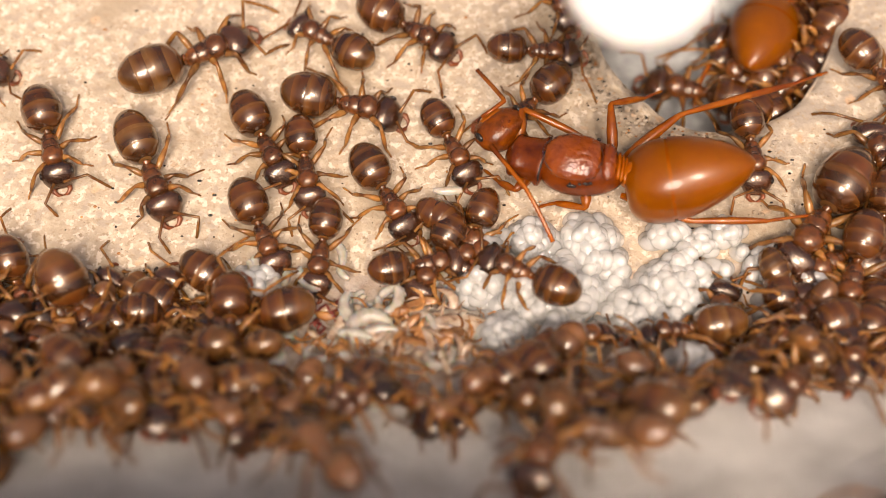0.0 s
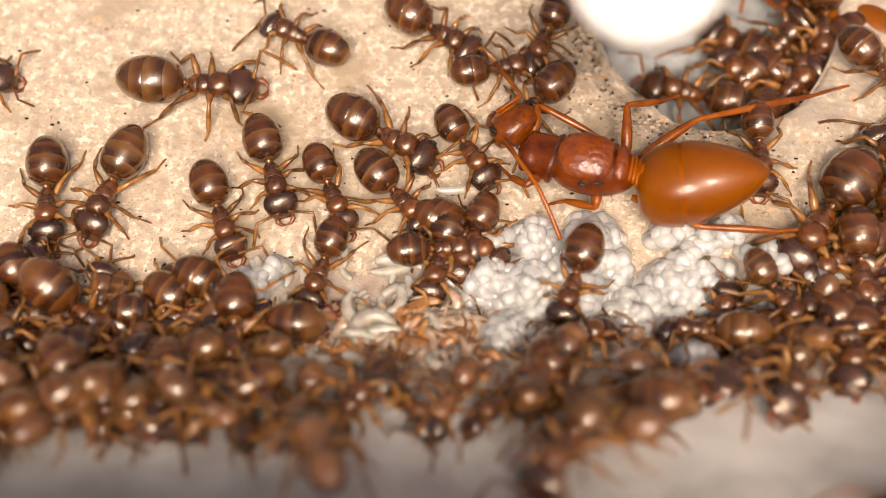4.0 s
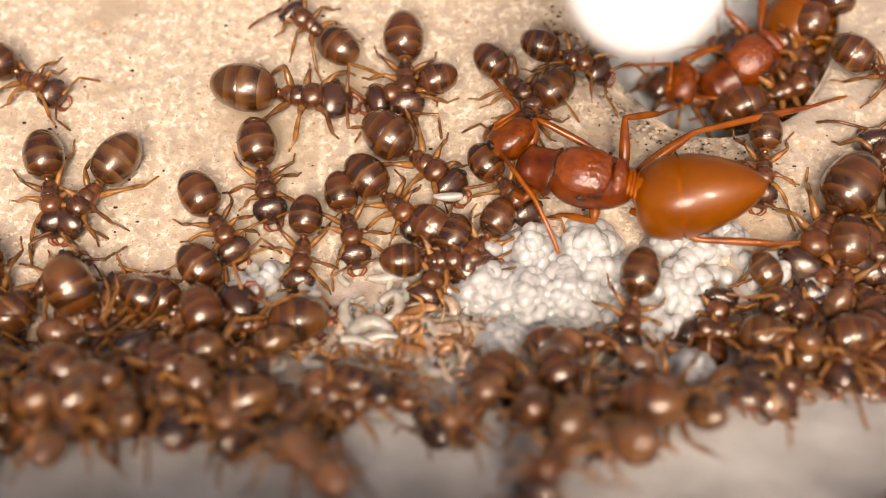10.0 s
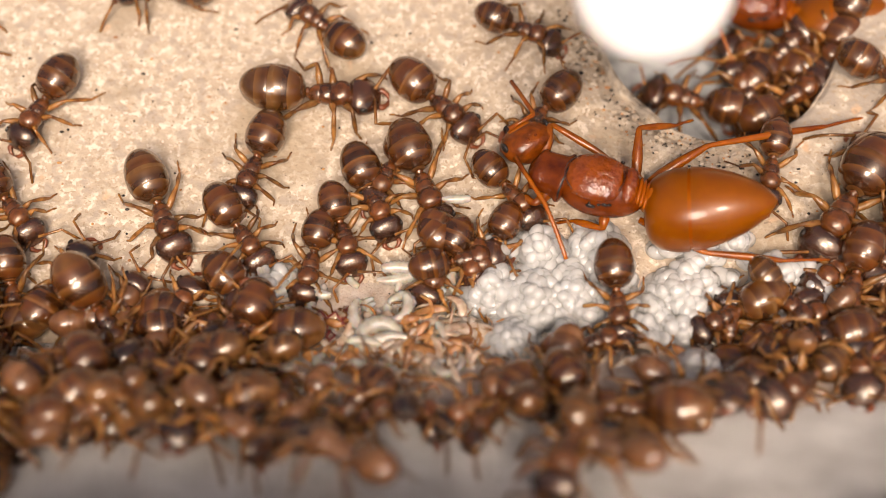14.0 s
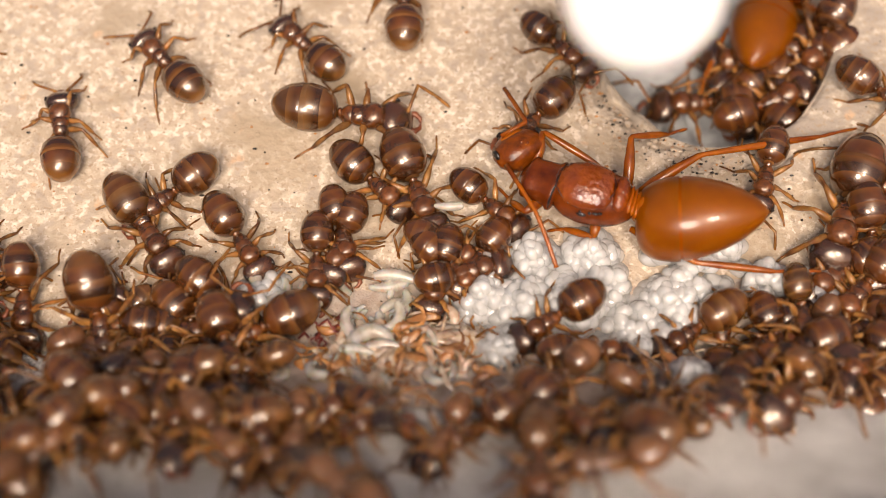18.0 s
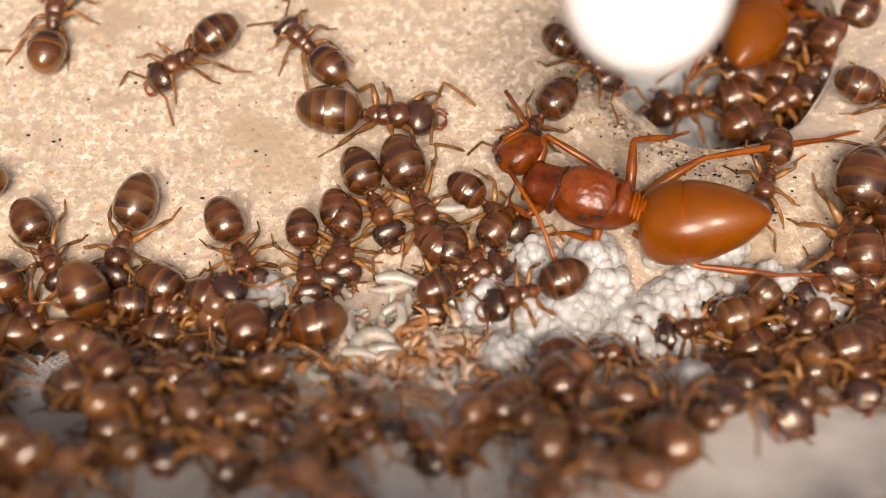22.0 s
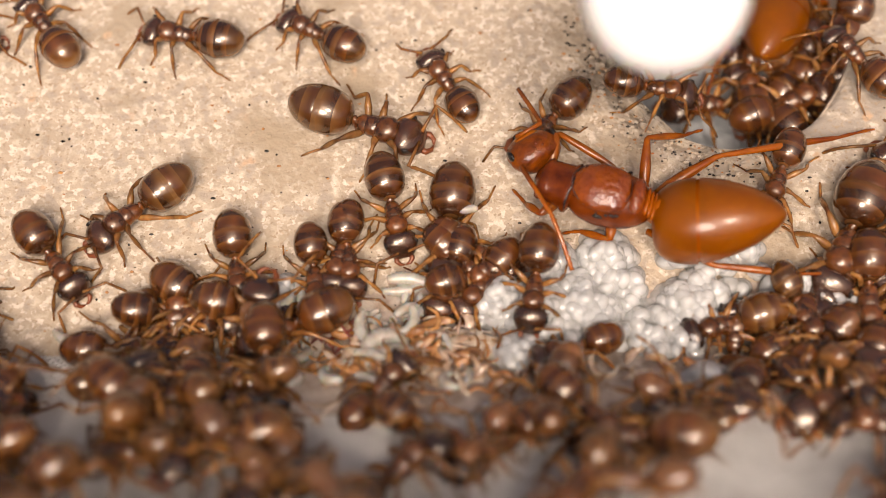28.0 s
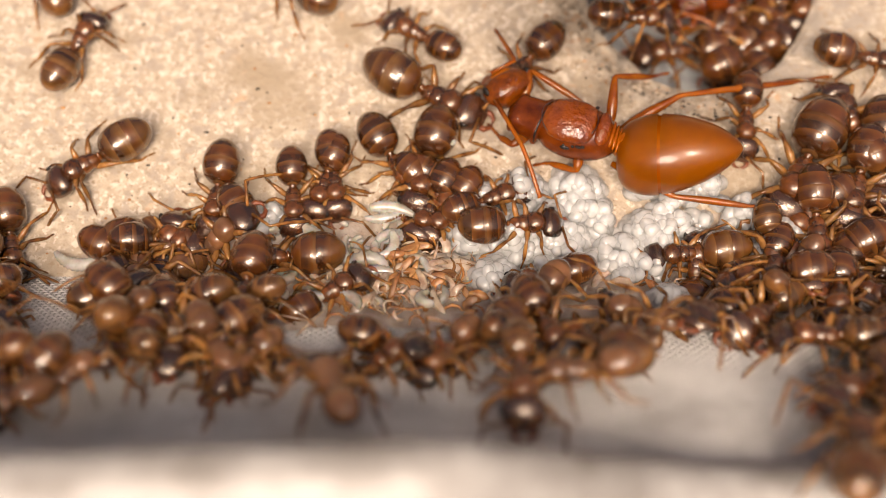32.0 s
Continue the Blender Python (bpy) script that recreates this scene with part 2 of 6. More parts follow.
def plaster_material():
    m = material("warm_plaster", (0.473, 0.382, 0.289), 0.85, (0.427, 0.339, 0.251), 0.9, 0.0, spec=0.25)
    nodes, links = m.node_tree.nodes, m.node_tree.links
    b = nodes["Principled BSDF"]
    coord = next(n for n in nodes if n.type == "TEX_COORD")
    base = b.inputs["Base Color"].links[0].from_socket

    def noise_at(size, detail, lo, hi):
        n = nodes.new("ShaderNodeTexNoise")
        n.inputs["Scale"].default_value, n.inputs["Detail"].default_value = 1 / (size * MM), detail
        r = nodes.new("ShaderNodeMapRange")
        r.inputs["From Min"].default_value, r.inputs["From Max"].default_value = lo, hi
        links.new(coord.outputs["Object"], n.inputs["Vector"])
        links.new(n.outputs["Fac"], r.inputs["Value"])
        return n.outputs["Fac"], r.outputs["Result"]

    def blend(a, color, factor):
        x = nodes.new("ShaderNodeMix")
        x.data_type = "RGBA"
        x.inputs["B"].default_value = (*color, 1)
        links.new(a, x.inputs["A"])
        links.new(factor, x.inputs["Factor"])
        return x.outputs["Result"]

    grain, pale = noise_at(0.34, 5, 0.48, 0.60)
    _, dim = noise_at(2.6, 6, 0.55, 0.66)
    mid, tan = noise_at(0.50, 6, 0.52, 0.62)
    _, dots = noise_at(0.13, 2, 0.70, 0.75)
    pit_n, pits = noise_at(0.17, 3, 0.58, 0.65)
    _, warm = noise_at(0.8, 2, 0.68, 0.76)
    c = blend(base, (0.575, 0.487, 0.380), pale)
    _, crumb = noise_at(0.24, 5, 0.54, 0.59)
    c = blend(c, (0.680, 0.590, 0.490), crumb)
    c = blend(c, (0.400, 0.330, 0.262), tan)
    c = blend(c, (0.379, 0.304, 0.222), dim)
    # grey crumbly ground beside the hole
    away = nodes.new("ShaderNodeVectorMath")
    away.operation = "DISTANCE"
    away.inputs[1].default_value = (9.75 * MM, 8.4 * MM, 0)
    links.new(coord.outputs["Object"], away.inputs[0])
    ring = nodes.new("ShaderNodeMapRange")
    ring.inputs["From Min"].default_value, ring.inputs["From Max"].default_value = 6.1 * MM, 5.0 * MM
    links.new(away.outputs["Value"], ring.inputs["Value"])
    worn_n, worn = noise_at(0.7, 5, 0.36, 0.56)
    grime = nodes.new("ShaderNodeMath")
    grime.operation = "MULTIPLY"
    links.new(ring.outputs["Result"], grime.inputs[0])
    links.new(worn, grime.inputs[1])
    c = blend(c, (0.360, 0.305, 0.252), grime.outputs[0])
    # old damp stains at the left, two brown patches by the queen's gaster tip
    for sx, sy, wide in ((-5.3, 3.5, 1.5), (-6.6, 4.6, 0.9), (-3.2, 6.2, 0.8), (9.9, 0.6, 1.1), (12.0, 2.0, 0.9)):
        far = nodes.new("ShaderNodeVectorMath")
        far.operation = "DISTANCE"
        far.inputs[1].default_value = (sx * MM, sy * MM, 0)
        links.new(coord.outputs["Object"], far.inputs[0])
        rough = nodes.new("ShaderNodeMath")
        rough.operation = "MULTIPLY_ADD"
        rough.inputs[1].default_value = -1.6 * wide * MM
        links.new(worn_n, rough.inputs[0])
        links.new(far.outputs["Value"], rough.inputs[2])
        patch = nodes.new("ShaderNodeMapRange")
        patch.inputs["From Min"].default_value, patch.inputs["From Max"].default_value = 0.25 * wide * MM, -0.25 * wide * MM
        patch.inputs["To Max"].default_value = 0.75
        links.new(rough.outputs[0], patch.inputs["Value"])
        c = blend(c, (0.369, 0.289, 0.202), patch.outputs["Result"])
    c = blend(c, (0.524, 0.358, 0.235), warm)
    c = blend(c, (0.364, 0.276, 0.194), pits)
    c = blend(c, (0.187, 0.130, 0.090), dots)
    links.new(c, b.inputs["Base Color"])
    add = nodes.new("ShaderNodeMath")
    add.operation = "SUBTRACT"
    links.new(grain, add.inputs[0])
    links.new(pit_n, add.inputs[1])
    bump = nodes.new("ShaderNodeBump")
    bump.inputs["Strength"].default_value, bump.inputs["Distance"].default_value = 0.85, 0.13 * MM
    links.new(add.outputs[0], bump.inputs["Height"])
    links.new(bump.outputs["Normal"], b.inputs["Normal"])
    return m


PLASTER = plaster_material()
WIRE = material("steel_wire", (0.72, 0.71, 0.69), 0.36, (0.48, 0.47, 0.455), 2.0, 0.0, metal=0.45)
UNDER = material("dark_grey_support", (0.16, 0.145, 0.132), 0.7, (0.10, 0.090, 0.080), 2.0, 0.3, 0.2)


# ---- mesh helpers (all in millimetres) ----
def mesh_of(name, verts, faces, mat, smooth=True):
    me = bpy.data.meshes.new(name)
    me.from_pydata([(x * MM, y * MM, z * MM) for x, y, z in verts], [], faces)
    me.materials.append(mat)
    if smooth:
        me.polygons.foreach_set("use_smooth", [True] * len(me.polygons))
    me.update()
    return me


def rings(sections, closed=True):
    """Skin rings of equal length, with caps."""
    n = len(sections[0])
    verts = [p for s in sections for p in s]
    faces = []
    for i in range(len(sections) - 1):
        for j in range(n):
            k = (j + 1) % n
            faces.append((i * n + j, i * n + k, (i + 1) * n + k, (i + 1) * n + j))
    if closed:
        faces.append(tuple(reversed(range(n))))
        faces.append(tuple(range((len(sections) - 1) * n, len(sections) * n)))
    return verts, faces


def loft(profile, seg=16):
    """A body along x: profile rows are x, half width, half height, middle height."""
    out = []
    for x, w, h, zc in profile:
        out.append([(x, w * math.cos(a), zc + h * math.sin(a)) for a in (2 * math.pi * j / seg for j in range(seg))])
    return rings(out)


def egg_profile(x0, x1, w, h, zc, blunt0=1.0, blunt1=1.0, n=12, sag=0.0):
    rows = []
    for i in range(n + 1):
        u = i / n
        x = x0 + (x1 - x0) * (0.5 - 0.5 * math.cos(math.pi * u))
        v = (x - x0) / (x1 - x0)
        r = max(0.02, (v ** (0.5 * blunt0)) * ((1 - v) ** (0.5 * blunt1)))
        peak = (blunt0 / (blunt0 + blunt1)) if blunt0 + blunt1 else 0.5
        top = (peak ** (0.5 * blunt0)) * ((1 - peak) ** (0.5 * blunt1))
        r = r / top
        rows.append((x, w * r, h * r, zc - sag * (v - 0.5)))
    return rows


def tube(points, radii, seg=7):
    pts = [Vector(p) for p in points]
    out = []
    side = None
    for i, p in enumerate(pts):
        d = (pts[min(i + 1, len(pts) - 1)] - pts[max(i - 1, 0)]).normalized()
        if side is None:
            side = d.orthogonal().normalized()
        side = (side - d * side.dot(d)).normalized()
        up = d.cross(side)
        out.append([tuple(p + radii[i] * (math.cos(a) * side + math.sin(a) * up)) for a in (2 * math.pi * j / seg for j in range(seg))])
    return rings(out)


def joined(*pieces):
    verts, faces = [], []
    for v, f in pieces:
        n = len(verts)
        verts += v
        faces += [tuple(i + n for i in q) for q in f]
    return verts, faces


def ball(cx, cy, cz, rx, ry, rz, n=8, seg=12):
    prof = egg_profile(-rx, rx, ry, rz, 0, n=n)
    v, f = loft(prof, seg)
    return [(x + cx, y + cy, z + cz) for x, y, z in v], f


def part(name, geometry, mat, parent, label="", at=(0, 0, 0)):
    """One mesh object under a thing or a part; at: its pivot in the parent's space, in mm."""
    verts, faces = geometry
    ob = new(name, mesh_of(name, [(x - at[0], y - at[1], z - at[2]) for x, y, z in verts], faces, mat))
    ob.parent = parent
    ob.location = [c * MM for c in at]
    if label:
        tagged(ob, label)
    return ob


# ---- the lie of the land ----
RAMP = 40.0  # slope of the mesh, degrees
EDGE_Y, SLOPE, RIM_Y = -2.79, math.tan(radians(RAMP)), -10.8


def ground(x, y):
    """Height of the plaster and of the mesh ramp, in mm."""
    return max(0.0, (EDGE_Y - y) * SLOPE)


def on_ground(x, y, heading, lift=0.0, roll=0.0, nod=0.0):
    """A pose on the ground; heading: degrees anticlockwise from +x."""
    tilt = radians(RAMP) if y < EDGE_Y - 0.5 else 0.0
    base = Matrix.Translation((x * MM, y * MM, (ground(x, y) + lift) * MM)) @ Matrix.Rotation(-tilt, 4, "X")
    return base @ pose(0, 0, 0, 0, 0, heading) @ pose(0, 0, 0, roll, nod, 0)


HOLE_X, HOLE_Y, HOLE_RX, HOLE_RY, HOLE_DEPTH = 9.05, 8.5, 4.1, 4.5, 2.3


def hole_edge(a):
    k = 1 + 0.02 * math.sin(3 * a + 0.5) + 0.012 * math.sin(7 * a + 2)
    return HOLE_X + HOLE_RX * k * math.cos(a), HOLE_Y + HOLE_RY * k * math.sin(a)


def plaster_block():
    """The plaster floor with the round hole: rings that widen from the hole to a rectangle."""
    x0, x1, y0, y1 = -60, 70, EDGE_Y - 0.15, 70
    seg, steps = 160, 46
    sections = []
    for i in range(-14, steps + 1):
        ring = []
        for j in range(seg):
            a = 2 * math.pi * j / seg
            ex, ey = hole_edge(a)
            dx, dy = math.cos(a), math.sin(a)
            if i < 0:
                u = -i / 14
                z = -HOLE_DEPTH * max(0.0, u - 0.06) / 0.94 - 0.12
                k = 1 - 0.035 * u - 0.012 * noise.noise((ex * 0.9, ey * 0.9, z * 1.2))
                ring.append((HOLE_X + (ex - HOLE_X) * k, HOLE_Y + (ey - HOLE_Y) * k, z))
                continue
            ts = [((x1 if dx > 0 else x0) - ex) / dx if abs(dx) > 1e-6 else 1e9, ((y1 if dy > 0 else y0) - ey) / dy if abs(dy) > 1e-6 else 1e9]
            reach = max(0.05, min(ts))
            u = i / steps
            d = reach * (u ** 1.35)
            x, y = ex + dx * d, ey + dy * d
            near = math.hypot((x - HOLE_X) / HOLE_RX, (y - HOLE_Y) / HOLE_RY) - 1
            z = 0.035 * noise.noise((x * 0.7, y * 0.7, 0)) + 0.02 * noise.noise((x * 2.1, y * 2.1, 3))
            z -= 0.14 * math.exp(-near / 0.035)
            worn = max(0.0, math.cos(a - radians(205))) ** 2
            z -= worn * 1.1 * math.exp(-max(0.0, near) / 0.20) * (1 + 0.5 * noise.noise((x * 3, y * 3, 7)))
            ring.append((x, y, z))
        sections.append(list(reversed(ring)))
    verts, faces = rings(sections, closed=False)
    ob = new("floor", mesh_of("floor", verts, faces, PLASTER))
    tagged(ob, "warm beige gritty plaster nest floor with a round hole", "floor", kind="structure")
    fv = [(HOLE_X + (HOLE_RX + 0.2) * r * math.cos(a), HOLE_Y + (HOLE_RY + 0.2) * r * math.sin(a), -HOLE_DEPTH + 0.12 * noise.noise((r * 3, a * 3, 1)))
          for r in (0.02, 0.25, 0.5, 0.75, 1.0) for a in (2 * math.pi * j / 48 for j in range(48))]
    fs = [(i * 48 + j, i * 48 + (j + 1) % 48, (i + 1) * 48 + (j + 1) % 48, (i + 1) * 48 + j) for i in range(4) for j in range(48)]
    pit = new("floor_hole", mesh_of("floor_hole", fv, [tuple(reversed(f)) for f in fs], HOLE))
    tagged(pit, "grey plaster bottom of the round nest hole", "floor", kind="structure")


def woven_ramp():
    """Woven steel mesh that rises towards the front: warp and weft wires, over and under."""
    pitch, rad = 0.140, 0.033
    length = (EDGE_Y - RIM_Y) / math.cos(math.atan(SLOPE))
    cs, sn = math.cos(math.atan(SLOPE)), math.sin(math.atan(SLOPE))
    verts, faces = [], []

    def wire(points):
        n = len(verts)
        for i, (x, s, h) in enumerate(points):
            along = points[min(i + 1, len(points) - 1)][0] - points[max(i - 1, 0)][0]
            flat = abs(along) > 1e-6
            for k in range(4):
                a = math.pi / 2 * k + math.pi / 4
                u, v = rad * 1.25 * math.cos(a), rad * math.sin(a)
                px, ps, ph = (x, s + u, h + v) if flat else (x + u, s, h + v)
                verts.append((px, EDGE_Y - ps * cs + ph * sn, ps * sn + ph * cs))
        for i in range(len(points) - 1):
            for k in range(4):
                m = (k + 1) % 4
                faces.append((n + i * 4 + k, n + i * 4 + m, n + (i + 1) * 4 + m, n + (i + 1) * 4 + k))

    nx, ns = int(36 / pitch), int(length / pitch)
    for i in range(nx):
        x = -18 + i * pitch
        wire([(x, j * pitch / 1.0, (0.030 if (i + j) % 2 else -0.030) - 0.1) for j in range(ns)])
    for j in range(ns):
        s = j * pitch
        wire([(-18 + i * pitch, s, (-0.030 if (i + j) % 2 else 0.030) - 0.1) for i in range(nx)])
    ob = new("mesh_ramp", mesh_of("mesh_ramp", verts, faces, WIRE))
    tagged(ob, "fine woven grey steel mesh sloping up to the rim", "mesh", kind="structure")
    back = [(-60, EDGE_Y, -0.4), (70, EDGE_Y, -0.4), (70, RIM_Y, (EDGE_Y - RIM_Y) * SLOPE - 0.4), (-60, RIM_Y, (EDGE_Y - RIM_Y) * SLOPE - 0.4)]
    under = new("mesh_support", mesh_of("mesh_support", back, [(3, 2, 1, 0)], UNDER, False))
    tagged(under, "dark grey support under the steel mesh", "support", kind="structure")


def front_rim():
    top = (EDGE_Y - RIM_Y) * SLOPE
    profile = [(RIM_Y + 0.5, top - 0.75), (RIM_Y + 0.1, top - 0.35), (RIM_Y + 0.05, top + 0.3), (RIM_Y - 0.1, top + 0.58), (RIM_Y - 0.5, top + 0.7),
               (RIM_Y - 1.0, top + 0.6), (RIM_Y - 1.3, top + 0.4), (RIM_Y - 4.0, top + 0.1), (RIM_Y - 6, top - 0.9), (RIM_Y - 6.4, -12)]
    xs = [-60 + 130 * i / 120 for i in range(121)]
    high = lambda x, k: 0.2 + 4.0 * max(0.0, min(1.0, (8.0 - x) / 7.5)) ** 1.3 if k > 1 else 0.0
    verts = [(x, y + 0.035 * (x + 2) + 0.10 * noise.noise((x * 0.3, k, 0)), z + high(x, k) + 0.05 * noise.noise((x * 0.5, k, 4))) for x in xs for k, (y, z) in enumerate(profile)]
    n = len(profile)
    faces = [(i * n + k, (i + 1) * n + k, (i + 1) * n + k + 1, i * n + k + 1) for i in range(120) for k in range(n - 1)]
    ob = new("front_rim", mesh_of("front_rim", verts, [tuple(reversed(f)) for f in faces], RIM))
    tagged(ob, "smooth off-white plastic rim of the nest box", "rim", kind="structure")


def table():
    ob = new("ground", mesh_of("ground", [(-110, -60, -12.2), (120, -60, -12.2), (120, 120, -12.2), (-110, 120, -12.2)], [(0, 1, 2, 3)], TABLE, False))
    tagged(ob, "grey matt table top under the nest", "table", kind="structure")


def nest_sides():
    for x in (-60, 70):
        w = 1.5 if x > 0 else -1.5
        v, f = box(min(x, x + w), max(x, x + w), -20, 70, -12.2, 2)
        tagged(new("wall_side", mesh_of("wall_side", v, f, RIM, False)), "off-white plastic side of the nest box", "wall", kind="structure")
    v, f = box(-61.5, 71.5, 70, 71.5, -12.2, 2)
    tagged(new("wall_back", mesh_of("wall_back", v, f, RIM, False)), "off-white plastic back of the nest box", "wall", kind="structure")


def box(x0, x1, y0, y1, z0, z1):
    v = [(x, y, z) for x in (x0, x1) for y in (y0, y1) for z in (z0, z1)]
    return v, [(0, 1, 3, 2), (4, 6, 7, 5), (0, 4, 5, 1), (2, 3, 7, 6), (0, 2, 6, 4), (1, 5, 7, 3)]


def grit():
    """Dark and pale grains strewn on the plaster, thickest beside the hole."""
    rnd = random.Random(33)
    for name, mat, count, label in (("dark_grit", EYE, 520, "tiny dark grains strewn on the plaster"), ("brown_grit", SHRED, 260, "tiny brown grains strewn on the plaster"), ("plaster_crumbs", PLASTER, 700, "pale plaster crumbs strewn on the floor")):
        verts, faces = [], []
        for i in range(count):
            if rnd.random() < 0.55:
                a, r = radians(rnd.uniform(150, 290)), 1 + abs(rnd.gauss(0, 0.22))
                ex, ey = hole_edge(a)
                x, y = HOLE_X + (ex - HOLE_X) * r, HOLE_Y + (ey - HOLE_Y) * r
            else:
                x, y = rnd.uniform(-17, 17), rnd.uniform(-2.2, 13)
            if math.hypot((x - HOLE_X) / HOLE_RX, (y - HOLE_Y) / HOLE_RY) < 1.03:
                continue
            near = math.hypot((x - HOLE_X) / HOLE_RX, (y - HOLE_Y) / HOLE_RY) - 1
            a = math.atan2(y - HOLE_Y, x - HOLE_X)
            low = 0.8 * max(0.0, math.cos(a - radians(205))) ** 2 * math.exp(-max(0.0, near) / 0.21)
            r = rnd.uniform(0.018, 0.055) * (1.6 if mat is PLASTER else 1.0)
            v, f = ball(x, y, 0.015 - low, r * rnd.uniform(0.7, 1.8), r, r * 0.7, 3, 5)
            n = len(verts)
            verts += v
            faces += [tuple(q + n for q in g) for g in f]
        tagged(new(name, mesh_of(name, verts, faces, mat, False)), label, "grit", kind="stuff")


plaster_block()
grit()
woven_ramp()
front_rim()
nest_sides()
table()


# ---- ants ----
def leg_geometry(hip, knee, ankle, toe, r):
    """A leg in one bent tube: swollen thigh, slender shin, thin many-jointed foot."""
    pts, rad = [], []
    joints = [hip, knee, ankle, toe]
    size = [(0.75, 1.28, 1.35, 1.05, 0.72), (0.62, 0.80, 0.92, 0.86, 0.60), (0.40, 0.46, 0.34, 0.44, 0.30)]
    for k in range(3):
        a, b = Vector(joints[k]), Vector(joints[k + 1])
        for i, u in enumerate((0.03, 0.25, 0.5, 0.75, 0.97)):
            p = a.lerp(b, u)
            p.z += (0.05, 0.03, 0.04)[k] * math.sin(math.pi * u)
            pts.append(tuple(p))
            rad.append(r * size[k][i])
    pts.append(joints[3])
    rad.append(r * 0.15)
    return tube(pts, rad, 7)


def antenna_geometry(root, side, spread, bend, long=1.0):
    x, y, z = root
    elbow = (x + 0.62 * long * math.cos(spread), y + side * 0.88 * long * math.sin(spread), z + 0.16)
    tip = (elbow[0] + 1.1 * long * math.cos(bend), elbow[1] + side * 1.1 * long * math.sin(bend), 0.12)
    pts = [root, tuple(Vector(root).lerp(Vector(elbow), 0.5)), elbow]
    rad = [0.055, 0.05, 0.052]
    for i in range(1, 11):
        p = Vector(elbow).lerp(Vector(tip), i / 10)
        p.z += 0.10 * math.sin(math.pi * i / 10)
        pts.append(tuple(p))
        rad.append((0.046 if i % 2 else 0.058) * (1.0 if i < 10 else 0.4))
    return tube(pts, rad, 6)


def tergites(parent, x0, x1, w, h, zc, sag, mat, cuts, blunt=(1.0, 0.8), grow=1.03, seg=22, fine=60, lip=0.985, rise=0.004, ridge=0.012, tip=None):
    """Overlapping back plates round a gaster that runs from its tip x0 to its waist x1."""
    rows = egg_profile(x0, x1, w, h, zc, blunt[0], blunt[1], fine, sag)
    for order, (lo, hi) in enumerate(cuts):
        got = [r for r in rows if x0 + (x1 - x0) * lo <= r[0] <= x0 + (x1 - x0) * hi]
        if len(got) < 3:
            continue
        sec = []
        for k, (x, ww, hh, zz) in enumerate(got):
            g = (grow + rise * order) * (lip if k == len(got) - 1 else 1.0 + ridge * (0, 1, 0.6, 0.2)[k] if k < 4 else 1.0)
            sec.append([(x, g * ww * math.cos(a), zz + g * hh * math.sin(a)) for a in (2 * math.pi * j / seg for j in range(seg))])
        part("tergite", rings(sec, closed=False), tip if tip and order == 0 else mat, parent)


